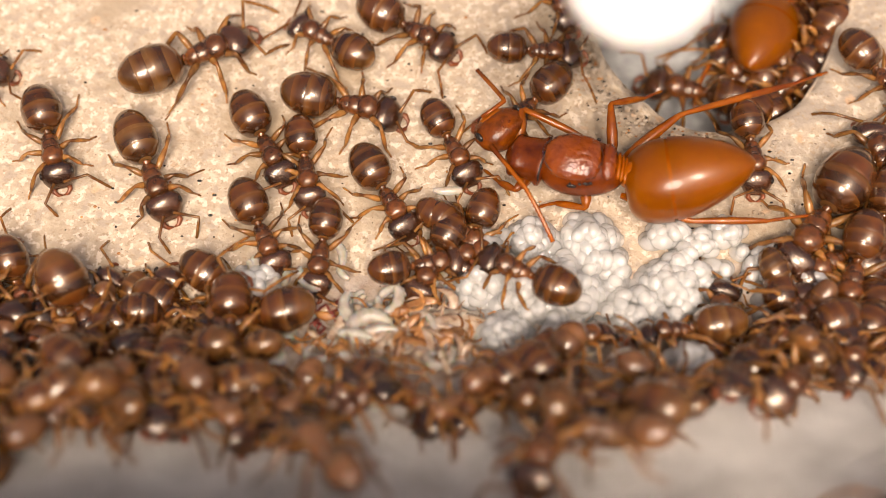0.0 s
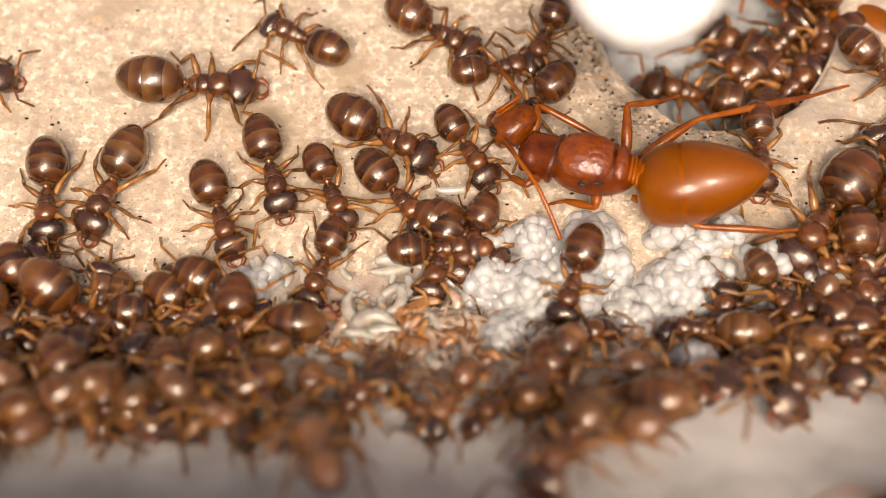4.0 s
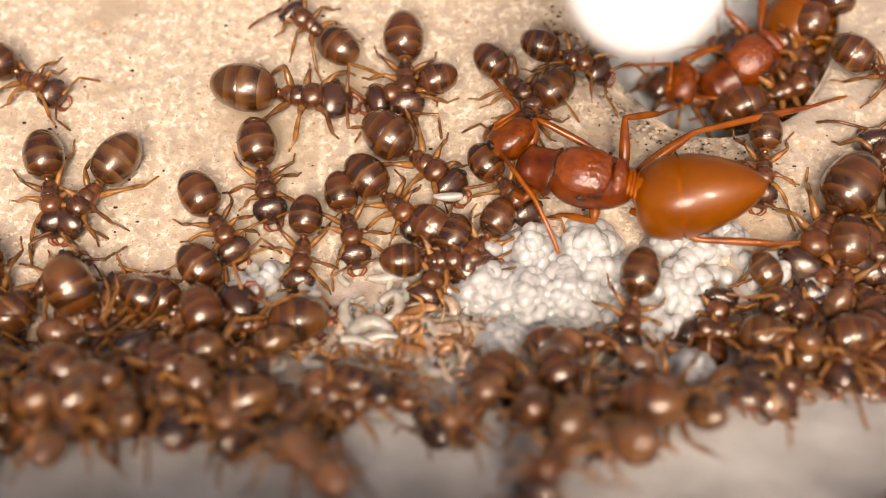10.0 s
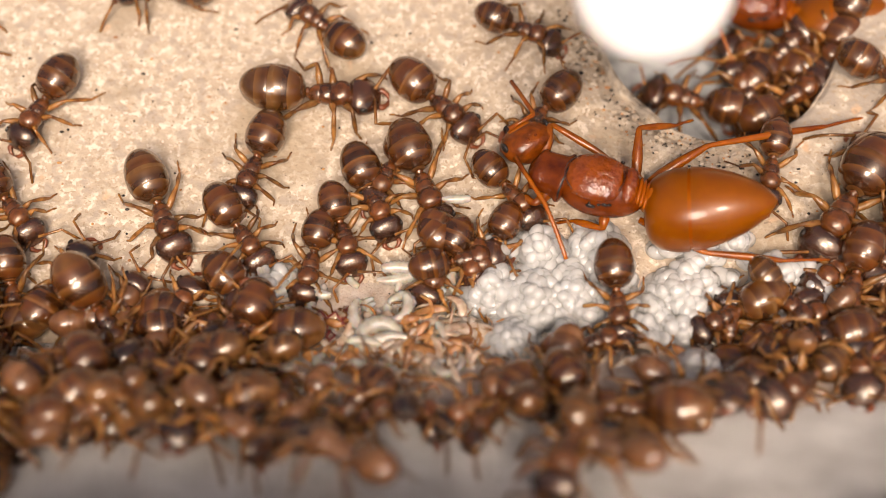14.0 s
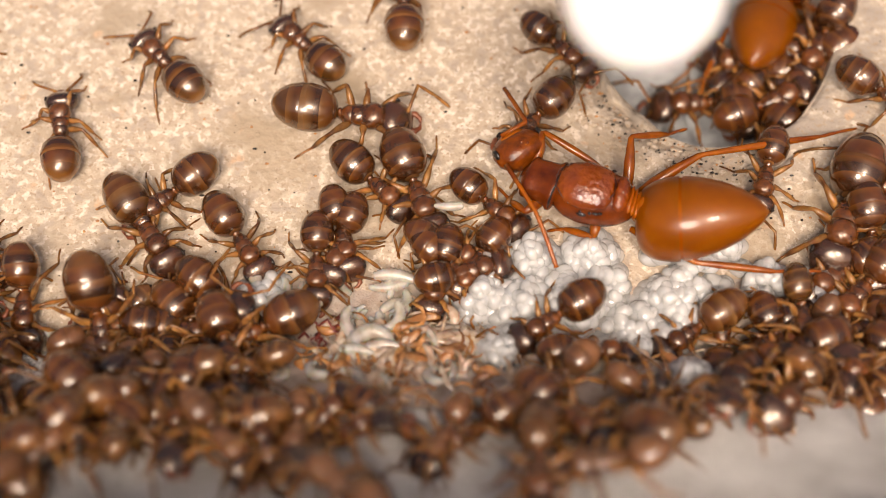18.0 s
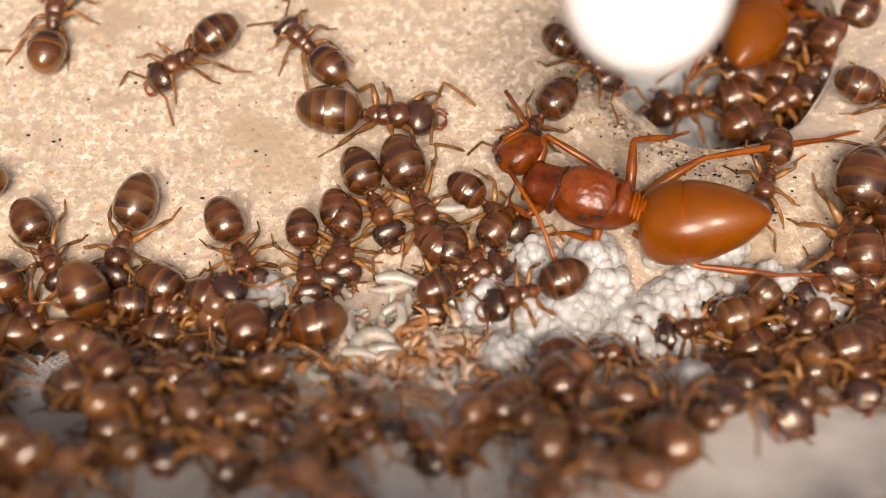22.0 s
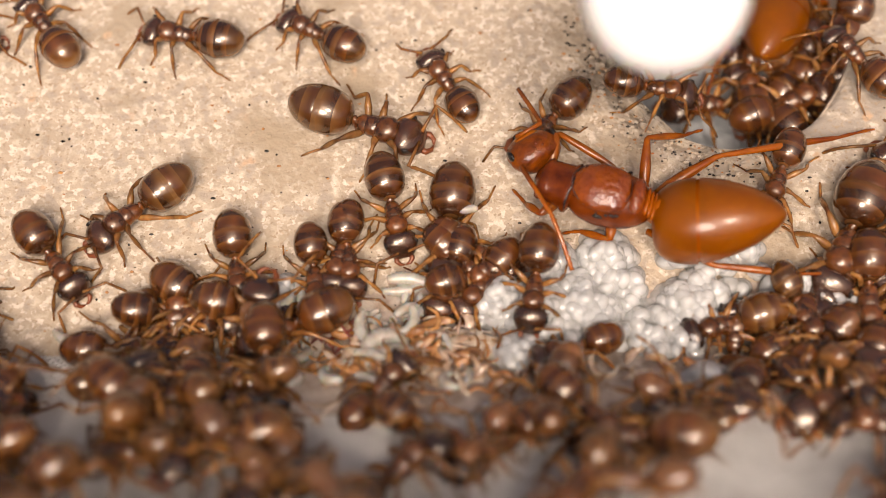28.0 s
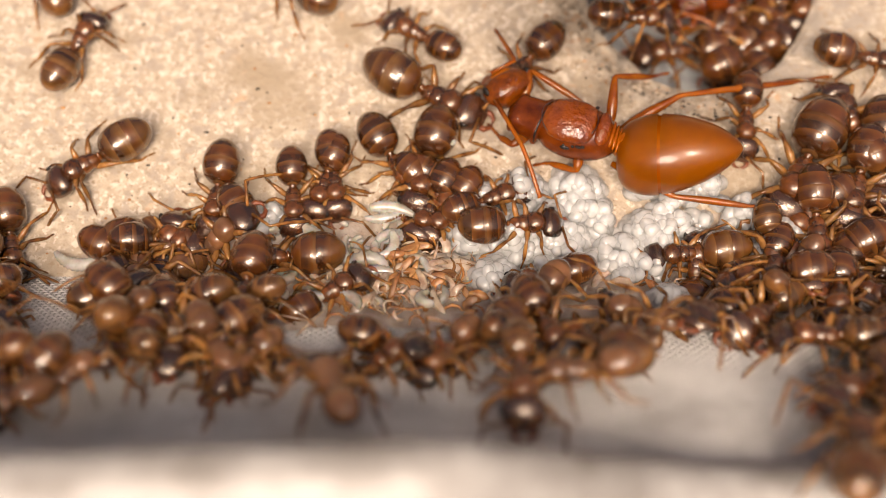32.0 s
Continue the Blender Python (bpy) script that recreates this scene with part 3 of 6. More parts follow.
def worker(seed, gaster="full"):
    """A worker ant that looks along +x, its feet on z = 0."""
    rnd = random.Random(seed)
    ant = new("worker_ant")
    jig = lambda s: rnd.uniform(-s, s)
    chest = PALE_PLATE if gaster == "pale" else THORAX
    zt = 0.62
    # waist and thorax: a round shining collar, a saddle and a sloping rear
    part("pronotum", loft(egg_profile(-0.12, 0.74, 0.46, 0.39, zt + 0.08, 0.8, 0.75, 14, -0.10), 18), chest, ant, "round polished red-brown collar")
    part("mesonotum", loft(egg_profile(-0.46, 0.26, 0.375, 0.335, zt + 0.03, 0.7, 0.7, 10), 16), chest, ant)
    part("propodeum", loft(egg_profile(-0.74, -0.10, 0.335, 0.33, zt - 0.03, 0.8, 0.7, 10, -0.12), 16), chest, ant)
    part("petiole", loft([(-0.84, 0.05, 0.06, zt - 0.14), (-0.77, 0.17, 0.26, zt - 0.02), (-0.70, 0.17, 0.28, zt), (-0.6, 0.07, 0.08, zt - 0.12)], 12), chest, ant)
    # gaster
    if gaster == "full":
        x0, w, h, cuts = -2.78, 0.79, 0.74, [(0.0, 0.30), (0.27, 0.54), (0.56, 0.82), (0.79, 0.99)]
    elif gaster == "striped":
        x0, w, h, cuts = -2.92, 0.78, 0.73, [(0.0, 0.30), (0.27, 0.48), (0.535, 0.80), (0.77, 0.99)]
    elif gaster in ("lean", "pale"):
        x0, w, h, cuts = -2.15, 0.53, 0.48, [(0.0, 0.30), (0.27, 0.55), (0.57, 0.83), (0.80, 0.99)]
    else:
        x0, w, h, cuts = -2.50, 0.68, 0.64, [(0.0, 0.30), (0.26, 0.56), (0.54, 0.83), (0.80, 0.99)]
    zc, sag = 0.76, 0.12
    belly = part("gaster", loft(egg_profile(x0, -0.80, w, h, zc, 0.95, 0.75, 22, sag), 22), PALE_BAND if gaster == "striped" else MEMBRANE, ant, "swollen gaster with pale bands between brown plates")
    tergites(belly, x0, -0.80, w * 0.96, h * 1.0, zc + 0.015, sag, {"striped": BANDED, "lean": AMBER_TIP, "pale": PALE_PLATE}.get(gaster, TERGITE), cuts, (0.95, 0.75), grow=1.04, rise=0.003, ridge=0.006, tip=AMBER_TIP if gaster in ("full", "striped") else None)
    # head: broad and notched behind, narrowing to the jaws
    turn = jig(0.12)
    hz = 0.60
    skull = []
    seg = 20
    for x, w, h, dz in ((0.64, 0.24, 0.20, 0.0), (0.68, 0.46, 0.30, 0.01), (0.77, 0.575, 0.365, 0.02), (0.91, 0.615, 0.385, 0.015), (1.08, 0.60, 0.365, 0.0), (1.25, 0.535, 0.31, -0.04),
                        (1.39, 0.445, 0.24, -0.08), (1.49, 0.345, 0.16, -0.11), (1.54, 0.20, 0.09, -0.13)):
        row = []
        for j in range(seg):
            a = 2 * math.pi * j / seg
            back = 0.05 * math.cos(a) ** 2 if x < 0.74 else 0.0
            row.append((x - back, w * math.cos(a), hz + dz + h * math.sin(a)))
        skull.append(row)
    head = part("head", rings(skull), HEAD, ant, at=(0.60, 0, hz))
    head.rotation_euler = (0, radians(14 + jig(10)), turn)
    head.scale = (1.08, 1.10, 1.08)
    for s in (1, -1):
        for name, geometry, mat, lab in (
                ("eye", ball(1.01, s * 0.545, hz + 0.14, 0.13, 0.06, 0.11, 6, 10), EYE, "black compound eye"),
                ("mandible", tube([(1.43, s * 0.25, hz - 0.13), (1.60, s * 0.28, hz - 0.15), (1.74, s * 0.16, hz - 0.17), (1.77, s * 0.01, hz - 0.17)], [0.10, 0.095, 0.07, 0.025], 8), MANDIBLE, "reddish toothed mandible")):
            ob = part(name, geometry, mat, head, lab, at=(0.60, 0, hz))
            ob.location = (0, 0, 0)
        root = (1.36, s * 0.17, hz + 0.15)
        ob = part("antenna", antenna_geometry(root, s, radians(62 + jig(26)), radians(12 + jig(30))), LEG, head, "thin elbowed brown antenna", at=root)
        ob.location = ((root[0] - 0.60) * MM, root[1] * MM, (root[2] - hz) * MM)
    # legs
    for s in (1, -1):
        for hx, kx, ky, ax, ay, tx, ty in ((0.40, 0.84, 0.66, 1.02, 1.04, 1.22, 1.28), (0.06, 0.12, 0.80, 0.03, 1.26, -0.08, 1.66), (-0.34, -0.80, 0.80, -1.42, 1.08, -1.95, 1.30)):
            hip = (hx, s * 0.20, zt - 0.16)
            f = jig(0.26)
            leg = leg_geometry(hip, (kx + f, s * (ky + jig(0.13)), 0.82 + jig(0.14)), (ax + f * 1.5, s * (ay + jig(0.18)), 0.16), (tx + f * 1.8, s * (ty + jig(0.18)), 0.02), 0.094)
            part("leg", leg, LEG, ant, "thin amber jointed leg", at=hip)
    return ant


def turned(geometry, pivot, yaw, nod=0.0, to=None):
    """Geometry turned about a pivot (degrees) and moved there."""
    m = Matrix.Translation(to or pivot) @ Matrix.Rotation(radians(yaw), 4, "Z") @ Matrix.Rotation(radians(nod), 4, "Y") @ Matrix.Translation([-c for c in pivot])
    return [tuple(m @ Vector(v)) for v in geometry[0]], geometry[1]


def queen():
    """The big queen, along +x, with her head bent to her right; feet on z = 0."""
    ant = new("queen_ant")
    z = 1.15
    part("thorax", loft(egg_profile(-1.35, 1.32, 0.93, 0.84, z + 0.12, 0.85, 0.7, 20), 26), QUEEN_RED, ant, "red-brown polished thorax")
    part("scutum", loft([(-0.55, 0.30, 0.10, z + 0.78), (-0.42, 0.60, 0.26, z + 0.76), (-0.1, 0.74, 0.36, z + 0.74), (0.4, 0.78, 0.38, z + 0.72), (0.85, 0.66, 0.32, z + 0.66), (1.12, 0.40, 0.18, z + 0.60), (1.22, 0.15, 0.06, z + 0.56)], 26), QUEEN_SHIELD, ant, "orange-red sparkling back shield")
    part("scutellum", loft([(-1.02, 0.25, 0.10, z + 0.66), (-0.92, 0.52, 0.22, z + 0.70), (-0.76, 0.62, 0.26, z + 0.74), (-0.62, 0.52, 0.20, z + 0.76), (-0.56, 0.3, 0.08, z + 0.78)], 20), QUEEN_SHIELD, ant)
    rim = []
    for i in range(29):
        a = 2 * math.pi * i / 28
        x, y = 0.34 + 0.90 * math.cos(a), 0.74 * math.sin(a)
        rim.append((x, y, z + 0.13 + 0.84 * math.sqrt(1 - (y / 0.97) ** 2) * (1 - 0.10 * max(0.0, x) ** 2)))
    part("groove", tube(rim, [0.018 + 0.008 * math.sin(2.7 * i) for i in range(29)], 6), QUEEN_DARK, ant, "dark groove round the back shield")
    for k, x in enumerate((-1.10, -1.22, -1.34)):
        part("ridge", loft([(x - 0.06, 0.30, 0.10, z + 0.52 - 0.12 * k), (x - 0.02, 0.46, 0.20, z + 0.52 - 0.12 * k), (x + 0.03, 0.46, 0.20, z + 0.53 - 0.12 * k), (x + 0.07, 0.30, 0.1, z + 0.54 - 0.12 * k)], 18), QUEEN, ant)
    pro = loft([(1.02, 0.5, 0.45, z + 0.02), (1.12, 0.80, 0.62, z + 0.06), (1.22, 0.84, 0.66, z + 0.08), (1.34, 0.74, 0.58, z + 0.06), (1.6, 0.70, 0.54, z + 0.04), (1.9, 0.68, 0.50, z), (2.06, 0.72, 0.52, z - 0.02), (2.16, 0.66, 0.46, z - 0.04), (2.26, 0.40, 0.3, z - 0.06), (2.35, 0.22, 0.2, z - 0.08)], 24)
    part("pronotum", turned(pro, (1.0, 0, z), -10), QUEEN_RED, ant, "red-brown saddle-shaped collar plate")
    part("suture", turned(tube([(1.14, 0.80, z + 0.10), (1.17, 0.70, z + 0.42), (1.18, 0.40, z + 0.63), (1.18, 0.0, z + 0.71), (1.18, -0.40, z + 0.63), (1.17, -0.70, z + 0.42), (1.14, -0.80, z + 0.10)], [0.02, 0.035, 0.04, 0.04, 0.04, 0.035, 0.02], 6), (1.0, 0, z), -10), EYE, ant, "dark seam behind the collar plate")
    for s in (1, -1):
        for k in range(4):
            part("scar_bead", ball(-0.35 + 0.20 * k + 0.06 * math.sin(k * 2.3 + s), s * (0.75 + 0.05 * math.sin(k * 0.6)), z + 0.62 - 0.03 * k, 0.07 + 0.035 * math.sin(k * 1.7), 0.05, 0.06, 5, 8), EYE, ant, "dark bead of a shed wing's root")
    part("petiole", loft([(-1.75, 0.2, 0.2, z - 0.1), (-1.6, 0.42, 0.6, z + 0.05), (-1.45, 0.42, 0.62, z + 0.05), (-1.2, 0.3, 0.3, z)], 16), QUEEN, ant)
    gx0, gx1 = -5.55, -1.42
    belly = part("gaster", loft(egg_profile(gx0 + 0.06, gx1, 1.32, 1.22, z + 0.22, 1.28, 0.60, 36, 0.5), 36), QUEEN, ant, "swollen glossy orange gaster")
    tergites(belly, gx0, gx1, 1.37, 1.27, z + 0.22, 0.5, QUEEN_PLATE, [(0.0, 0.21), (0.19, 0.41), (0.39, 0.65), (0.63, 0.99)], (1.28, 0.60), 1.0, 36, 60, 1.0, 0.0003, 0.0003)
    swing = Matrix.Translation((gx1 * MM - 0.24 * MM, 0.22 * MM, -0.28 * MM)) @ Matrix.Rotation(radians(12), 4, "Z") @ Matrix.Rotation(radians(13), 4, "Y") @ Matrix.Scale(0.96, 4) @ Matrix.Translation((-gx1 * MM, 0, 0))
    for ob in (belly, *belly.children):
        ob.data.transform(swing)
    hp = (1.95, 0, z - 0.1)
    spot = (2.20, -0.72, z - 0.06)
    bend = lambda g: turned(g, hp, -42, 16, spot)
    skull = loft([(1.95, 0.4, 0.35, z - 0.1), (2.1, 0.72, 0.5, z - 0.1), (2.4, 0.86, 0.58, z - 0.1), (2.75, 0.85, 0.56, z - 0.14), (3.02, 0.74, 0.46, z - 0.2),
                  (3.22, 0.58, 0.32, z - 0.28), (3.34, 0.35, 0.18, z - 0.32)], 22)
    head = part("head", bend(skull), QUEEN_HEAD, ant, "red-brown head bent aside")
    for s in (1, -1):
        part("eye", bend(ball(2.62, s * 0.78, z + 0.12, 0.19, 0.09, 0.16, 8, 14)), EYE, head, "black compound eye")
        jaw = tube([(3.10, s * 0.45, z - 0.3), (3.32, s * 0.48, z - 0.36), (3.55, s * 0.3, z - 0.4), (3.62, s * 0.02, z - 0.4)], [0.17, 0.15, 0.11, 0.04], 10)
        part("mandible", bend(jaw), MANDIBLE, head, "dark red mandible")
        part("wing_scar", ball(0.25, s * 0.86, z + 0.48, 0.16, 0.06, 0.09, 6, 10), EYE, ant, "dark scar where a wing was shed")
    part("clypeus", bend(loft([(2.78, 0.3, 0.1, z + 0.28), (2.9, 0.42, 0.2, z + 0.2), (3.1, 0.40, 0.2, z + 0.06), (3.26, 0.3, 0.1, z - 0.06)], 16)), QUEEN, head, "amber face plate")
    for a, b in ((0.0, 0.0), (-0.16, 0.14), (-0.16, -0.14)):
        part("ocellus", bend(ball(2.36 + a, b, z + 0.44, 0.05, 0.05, 0.04, 5, 8)), QUEEN_RED, head, "small simple eye")
    feelers = (((3.25, -1.15, z + 0.25), (2.62, -1.75, 1.6), (3.0, -2.3, 1.3), (3.65, -3.2, 0.7)),
               ((2.85, -0.25, z + 0.25), (1.62, 1.05, 1.5), (1.20, 1.55, 1.4), (0.56, 2.41, 0.85)))
    for root, elbow, mid, tip in feelers:
        pts, rad = [root, tuple(Vector(root).lerp(Vector(elbow), 0.5)), elbow], [0.085, 0.07, 0.075]
        for i in range(1, 25):
            u = i / 24
            p = (1 - u) ** 2 * Vector(elbow) + 2 * u * (1 - u) * Vector(mid) + u * u * Vector(tip)
            pts.append(tuple(p))
            rad.append(0.060 if i % 2 else 0.082)
        part("antenna", tube(pts, rad, 8), QUEEN_LEG, head, "segmented amber antenna")
    # hip, knee, ankle, toe of each leg
    legs = [((1.50, 0.35, z - 0.3), (1.92, 0.95, 1.0), (2.45, 0.50, 0.45), (3.0, -0.05, 0.05)),
            ((-0.25, 0.55, z - 0.3), (-0.30, 1.12, 0.75), (0.62, 0.90, 0.35), (1.15, 1.0, 0.05)),
            ((-1.25, 0.55, z - 0.3), (-3.48, 1.13, 0.90), (-5.78, 0.82, 1.00), (-7.18, 0.33, 0.80)),
            ((2.0, -0.55, z - 0.3), (2.05, -1.72, 1.3), (0.05, -1.18, 0.95), (-1.10, -1.10, 0.45)),
            ((-0.95, -0.59, z - 0.3), (-0.64, -2.18, 1.5), (-1.79, -3.20, 0.35), (-2.36, -3.75, 0.02)),
            ((-1.25, -0.65, z - 0.3), (-2.86, -2.26, 1.3), (-6.45, -4.35, 0.5), (-7.66, -5.25, 0.05))]
    for hip, knee, ankle, toe in legs:
        part("leg", leg_geometry(hip, knee, ankle, toe, 0.135), QUEEN_LEG, ant, "long amber jointed leg", at=hip)
    return ant


LOOKS = [tagged(worker(11 + i, g), lab, "ant", "worker ants of the colony") for i, (g, lab) in enumerate((
    ("full", "glossy brown worker ant with a swollen banded gaster"),
    ("striped", "brown worker ant with a long pale-striped gaster"),
    ("full", "red-brown worker ant with a swollen gaster, amber legs"),
    ("small", "small dark brown worker ant with a plain gaster"),
    ("striped", "glossy worker ant with wide pale gaster bands"),
    ("small", "dark brown worker ant with a smooth round gaster"),
    ("lean", "red-brown worker ant with a lean dark gaster"),
    ("pale", "young pale amber worker ant in the crowd on the mesh")))]
for k, ob in enumerate(LOOKS):
    ob.matrix_basis = on_ground(-14.5 - 2.4 * (k % 2), -4.2 - 1.0 * (k // 2), 40 * k)
COLONY = {}


def resident(key, look_no, scale, x, y, heading):
    ant = copy_thing(LOOKS[look_no], on_ground(x, y, heading))
    ant.scale = (scale, scale, scale)
    COLONY[key] = ant
    return ant


resident("a", 2, 0.82, -12.38, 3.13, -72)
resident("b", 1, 0.87, -9.06, 2.02, -65)
resident("c", 0, 0.78, -5.50, 0.02, -65)
resident("e", 0, 0.81, -5.52, 3.05, -62)
resident("d", 4, 1.01, -7.73, 6.57, 24)
resident("f", 0, 0.80, -1.64, 1.20, -60)
resident("h", 2, 0.92, -2.74, 4.57, -13)
resident("x", 5, 0.78, 0.35, 2.99, -63)
resident("i", 3, 0.78, 0.76, -0.23, -110)
resident("j", 5, 0.78, -0.42, -0.83, 9)
resident("k", 0, 0.78, 2.05, -1.18, 154)
resident("l", 2, 1.12, 11.22, 0.13, -125)
resident("m", 2, 0.78, 14.30, 5.41, -55)
resident("o", 2, 0.78, -4.11, 7.29, 148)
resident("p", 0, 0.86, -0.78, 7.28, -31)
resident("q", 5, 0.78, 3.33, 6.61, -3)
resident("r", 3, 0.78, 3.77, 8.58, -60)
resident("s", 2, 0.83, -10.26, 12.72, 157)
resident("t", 2, 0.78, -15.22, 6.17, -9)
resident("u", 2, 0.80, -14.19, -0.73, 40)
resident("w", 2, 0.78, -15.31, -0.69, -43)
resident("n", 1, 0.78, -16.87, 6.59, 10)
resident("aa", 3, 0.78, -4.31, 2.28, -80)
resident("ab", 3, 0.78, -3.81, -0.60, -97)
resident("y", 1, 0.78, 6.60, -3.49, -173)
resident("z", 5, 0.78, 3.97, -3.76, 33)
resident("ba", 0, 0.78, 2.51, 4.39, -134)
resident("bb", 3, 0.78, 9.71, 2.76, -85)
resident("ca", 3, 0.78, 0.90, -0.20, -42)
resident("cb", 5, 0.78, 2.91, 11.24, 117)

LINGER = {}
for key, look_no, scale, x, y, heading in (("da", 3, 0.80, -0.4, -0.9, 250), ("dc", 3, 0.74, 0.55, 0.05, 330), ("dd", 2, 0.95, 14.3, 0.5, 262), ("de", 5, 0.85, 11.6, -0.9, 215),
                                           ("df", 3, 0.85, 13.5, -1.2, 120), ("dj", 0, 0.80, 8.1, -2.5, 75), ("dh", 5, 0.85, 10.4, -2.4, 30)):
    resident(key, look_no, scale, x, y, heading)
    LINGER[key] = (x, y, heading)

mother = tagged(queen(), "large orange queen ant with a swollen glossy gaster", "ant")
second = tagged(queen(), "orange-red queen ant climbing in the plaster hole", "ant")
second.scale = (0.9, 0.9, 0.9)

# the crowd on the mesh
CROWD = []
rnd = random.Random(7)
tries = 0
while len(CROWD) < 82 and tries < 8000:
    tries += 1
    x, y = rnd.uniform(-15.5, 16), rnd.uniform(-8.1, -2.4)
    if tries % 6 == 0:
        x, y = rnd.uniform(-15, -2), rnd.uniform(-7.4, -5.6)
    if y < -6.9 + 0.6 * max(0.0, min(1.0, (x + 7.5) / 3.0)) + 0.05 * max(0.0, x) + 0.20 * max(0.0, x - 6):
        continue
    if -6.2 < x < 9.5 and y > (-5.75 if x < 2 else -4.95):
        continue
    if -6.1 < y < -4.7 and x < 4 and rnd.random() < 0.5:
        continue
    if x < -5 and rnd.random() < 0.28:
        y = rnd.uniform(-4.3, -2.75)
    if math.hypot(x + 11.2, y + 4.0) < 1.5 or math.hypot(x + 8.6, y + 7.3) < 1.0 or math.hypot(x + 7.1, y + 3.4) < 0.9:
        continue
    if any(math.hypot(x - a, (y - b) * 1.2) < 0.74 for a, b, *_ in CROWD):
        continue
    lift = rnd.uniform(0.0, 0.8) if y < -6.4 else 0.0 if rnd.random() < 0.7 else rnd.uniform(0.15, 0.4)
    CROWD.append((x, y, rnd.uniform(0, 360), lift, rnd.uniform(0.74, 0.96), rnd.choice((0, 2, 3, 6, 7, 6, 2, 3, 7, 5)), rnd.uniform(-48, 48), rnd.uniform(-32, 32)))
# the fringe of the crowd at the edge of the plaster
rnd = random.Random(19)
for i in range(10):
    x = -15.4 + 1.0 * i + rnd.uniform(-0.15, 0.15)
    CROWD.append((x, (-1.9 if i % 2 else -2.6) + rnd.uniform(-0.15, 0.15), rnd.choice((20, 70, 110, 160, 200, 250, 290, 340)) + rnd.uniform(-15, 15), 0.0, rnd.uniform(0.70, 0.86), rnd.choice((2, 3, 6, 7, 5)), rnd.uniform(-25, 25), rnd.uniform(-12, 12)))
# ants at the bottom of the hole and at the far side of the eggs
CROWD += [(10.4, 8.0, 150, -2.1, 0.95, 3, 0, 0),
          (8.2, 6.3, 165, -2.1, 0.95, 5, 0, 0),
          (10.0, 6.6, 120, -1.9, 0.95, 3, 10, 0),
          (11.6, 6.2, 40, -1.5, 0.95, 5, 0, -10),
          (13.0, 8.0, 260, -1.2, 0.95, 3, 0, 15),
          (11.6, 8.2, 60, -1.7, 0.95, 5, 10, -15),
          (12.2, 7.3, 235, -1.5, 0.95, 3, -15, 10),
          (11.0, 6.0, 200, -2.2, 0.95, 3, 0, 0),
          (11.79, 6.93, 320, -2.2, 0.95, 5, 0, 0),
          (12.86, 9.06, 80, -2.0, 0.95, 3, 0, 0),
          (11.63, 6.94, 200, -2.2, 0.95, 2, 0, 0),
          (12.71, 8.71, 110, -2.2, 0.95, 5, 0, 0),
          (13.20, -0.07, 250, 0.1, 0.95, 5, 5, 5),
          (12.35, -2.63, 190, 0.1, 0.95, 3, 5, 5),
          (11.07, -2.77, 120, 0.1, 0.95, 5, 5, 5),
          (13.62, 2.60, 100, 0.1, 0.95, 3, 5, 5),
          (12.23, -1.53, 250, 0.1, 0.95, 5, 5, 5),
          (10.02, -3.91, 200, 0.1, 0.95, 3, 5, 5)]
# stragglers on the plastic rim
CROWD += [(10.6, -10.3, 95, 0.6, 0.9, 2, 0, 0), (13.2, -9.4, 250, 0.5, 0.9, 2, 0, 8), (3.9, -7.5, 155, 0.9, 0.9, 7, 0, 10),
          (-3.2, -8.0, 120, 1.0, 0.95, 7, 10, 0), (2.4, -7.8, 250, 0.9, 0.9, 6, 0, 15)]
PASSERS = [(5.4, -7.0, 200, 25.2), (7.3, -7.6, 160, 25.2), (9.2, -6.6, 230, 25.2), (10.8, -7.4, 180, 25.2), (12.0, -6.3, 140, 25.2),
           (12.6, -6.2, 140, 31.0), (11.3, -8.2, 200, 27.9), (13.2, -8.8, 170, 31.0), (11.9, -9.6, 230, 31.0), (12.9, -7.3, 250, 27.7), (10.9, -6.3, 160, 27.5)]
PASSING = []
for i, (x, y, a, _) in enumerate(PASSERS):
    ant = copy_thing(LOOKS[(2, 0, 6, 5, 2, 2, 4, 0, 2, 5, 6)[i]], on_ground(x, y, a))
    ant.scale = (0.92, 0.92, 0.92)
    PASSING.append(ant)
CROWD_ANTS = []
for x, y, a, lift, size, k, roll, nod in CROWD:
    ant = copy_thing(LOOKS[k], on_ground(x, y, a, lift, roll, nod))
    ant.scale = (size, size, size)
    CROWD_ANTS.append(ant)


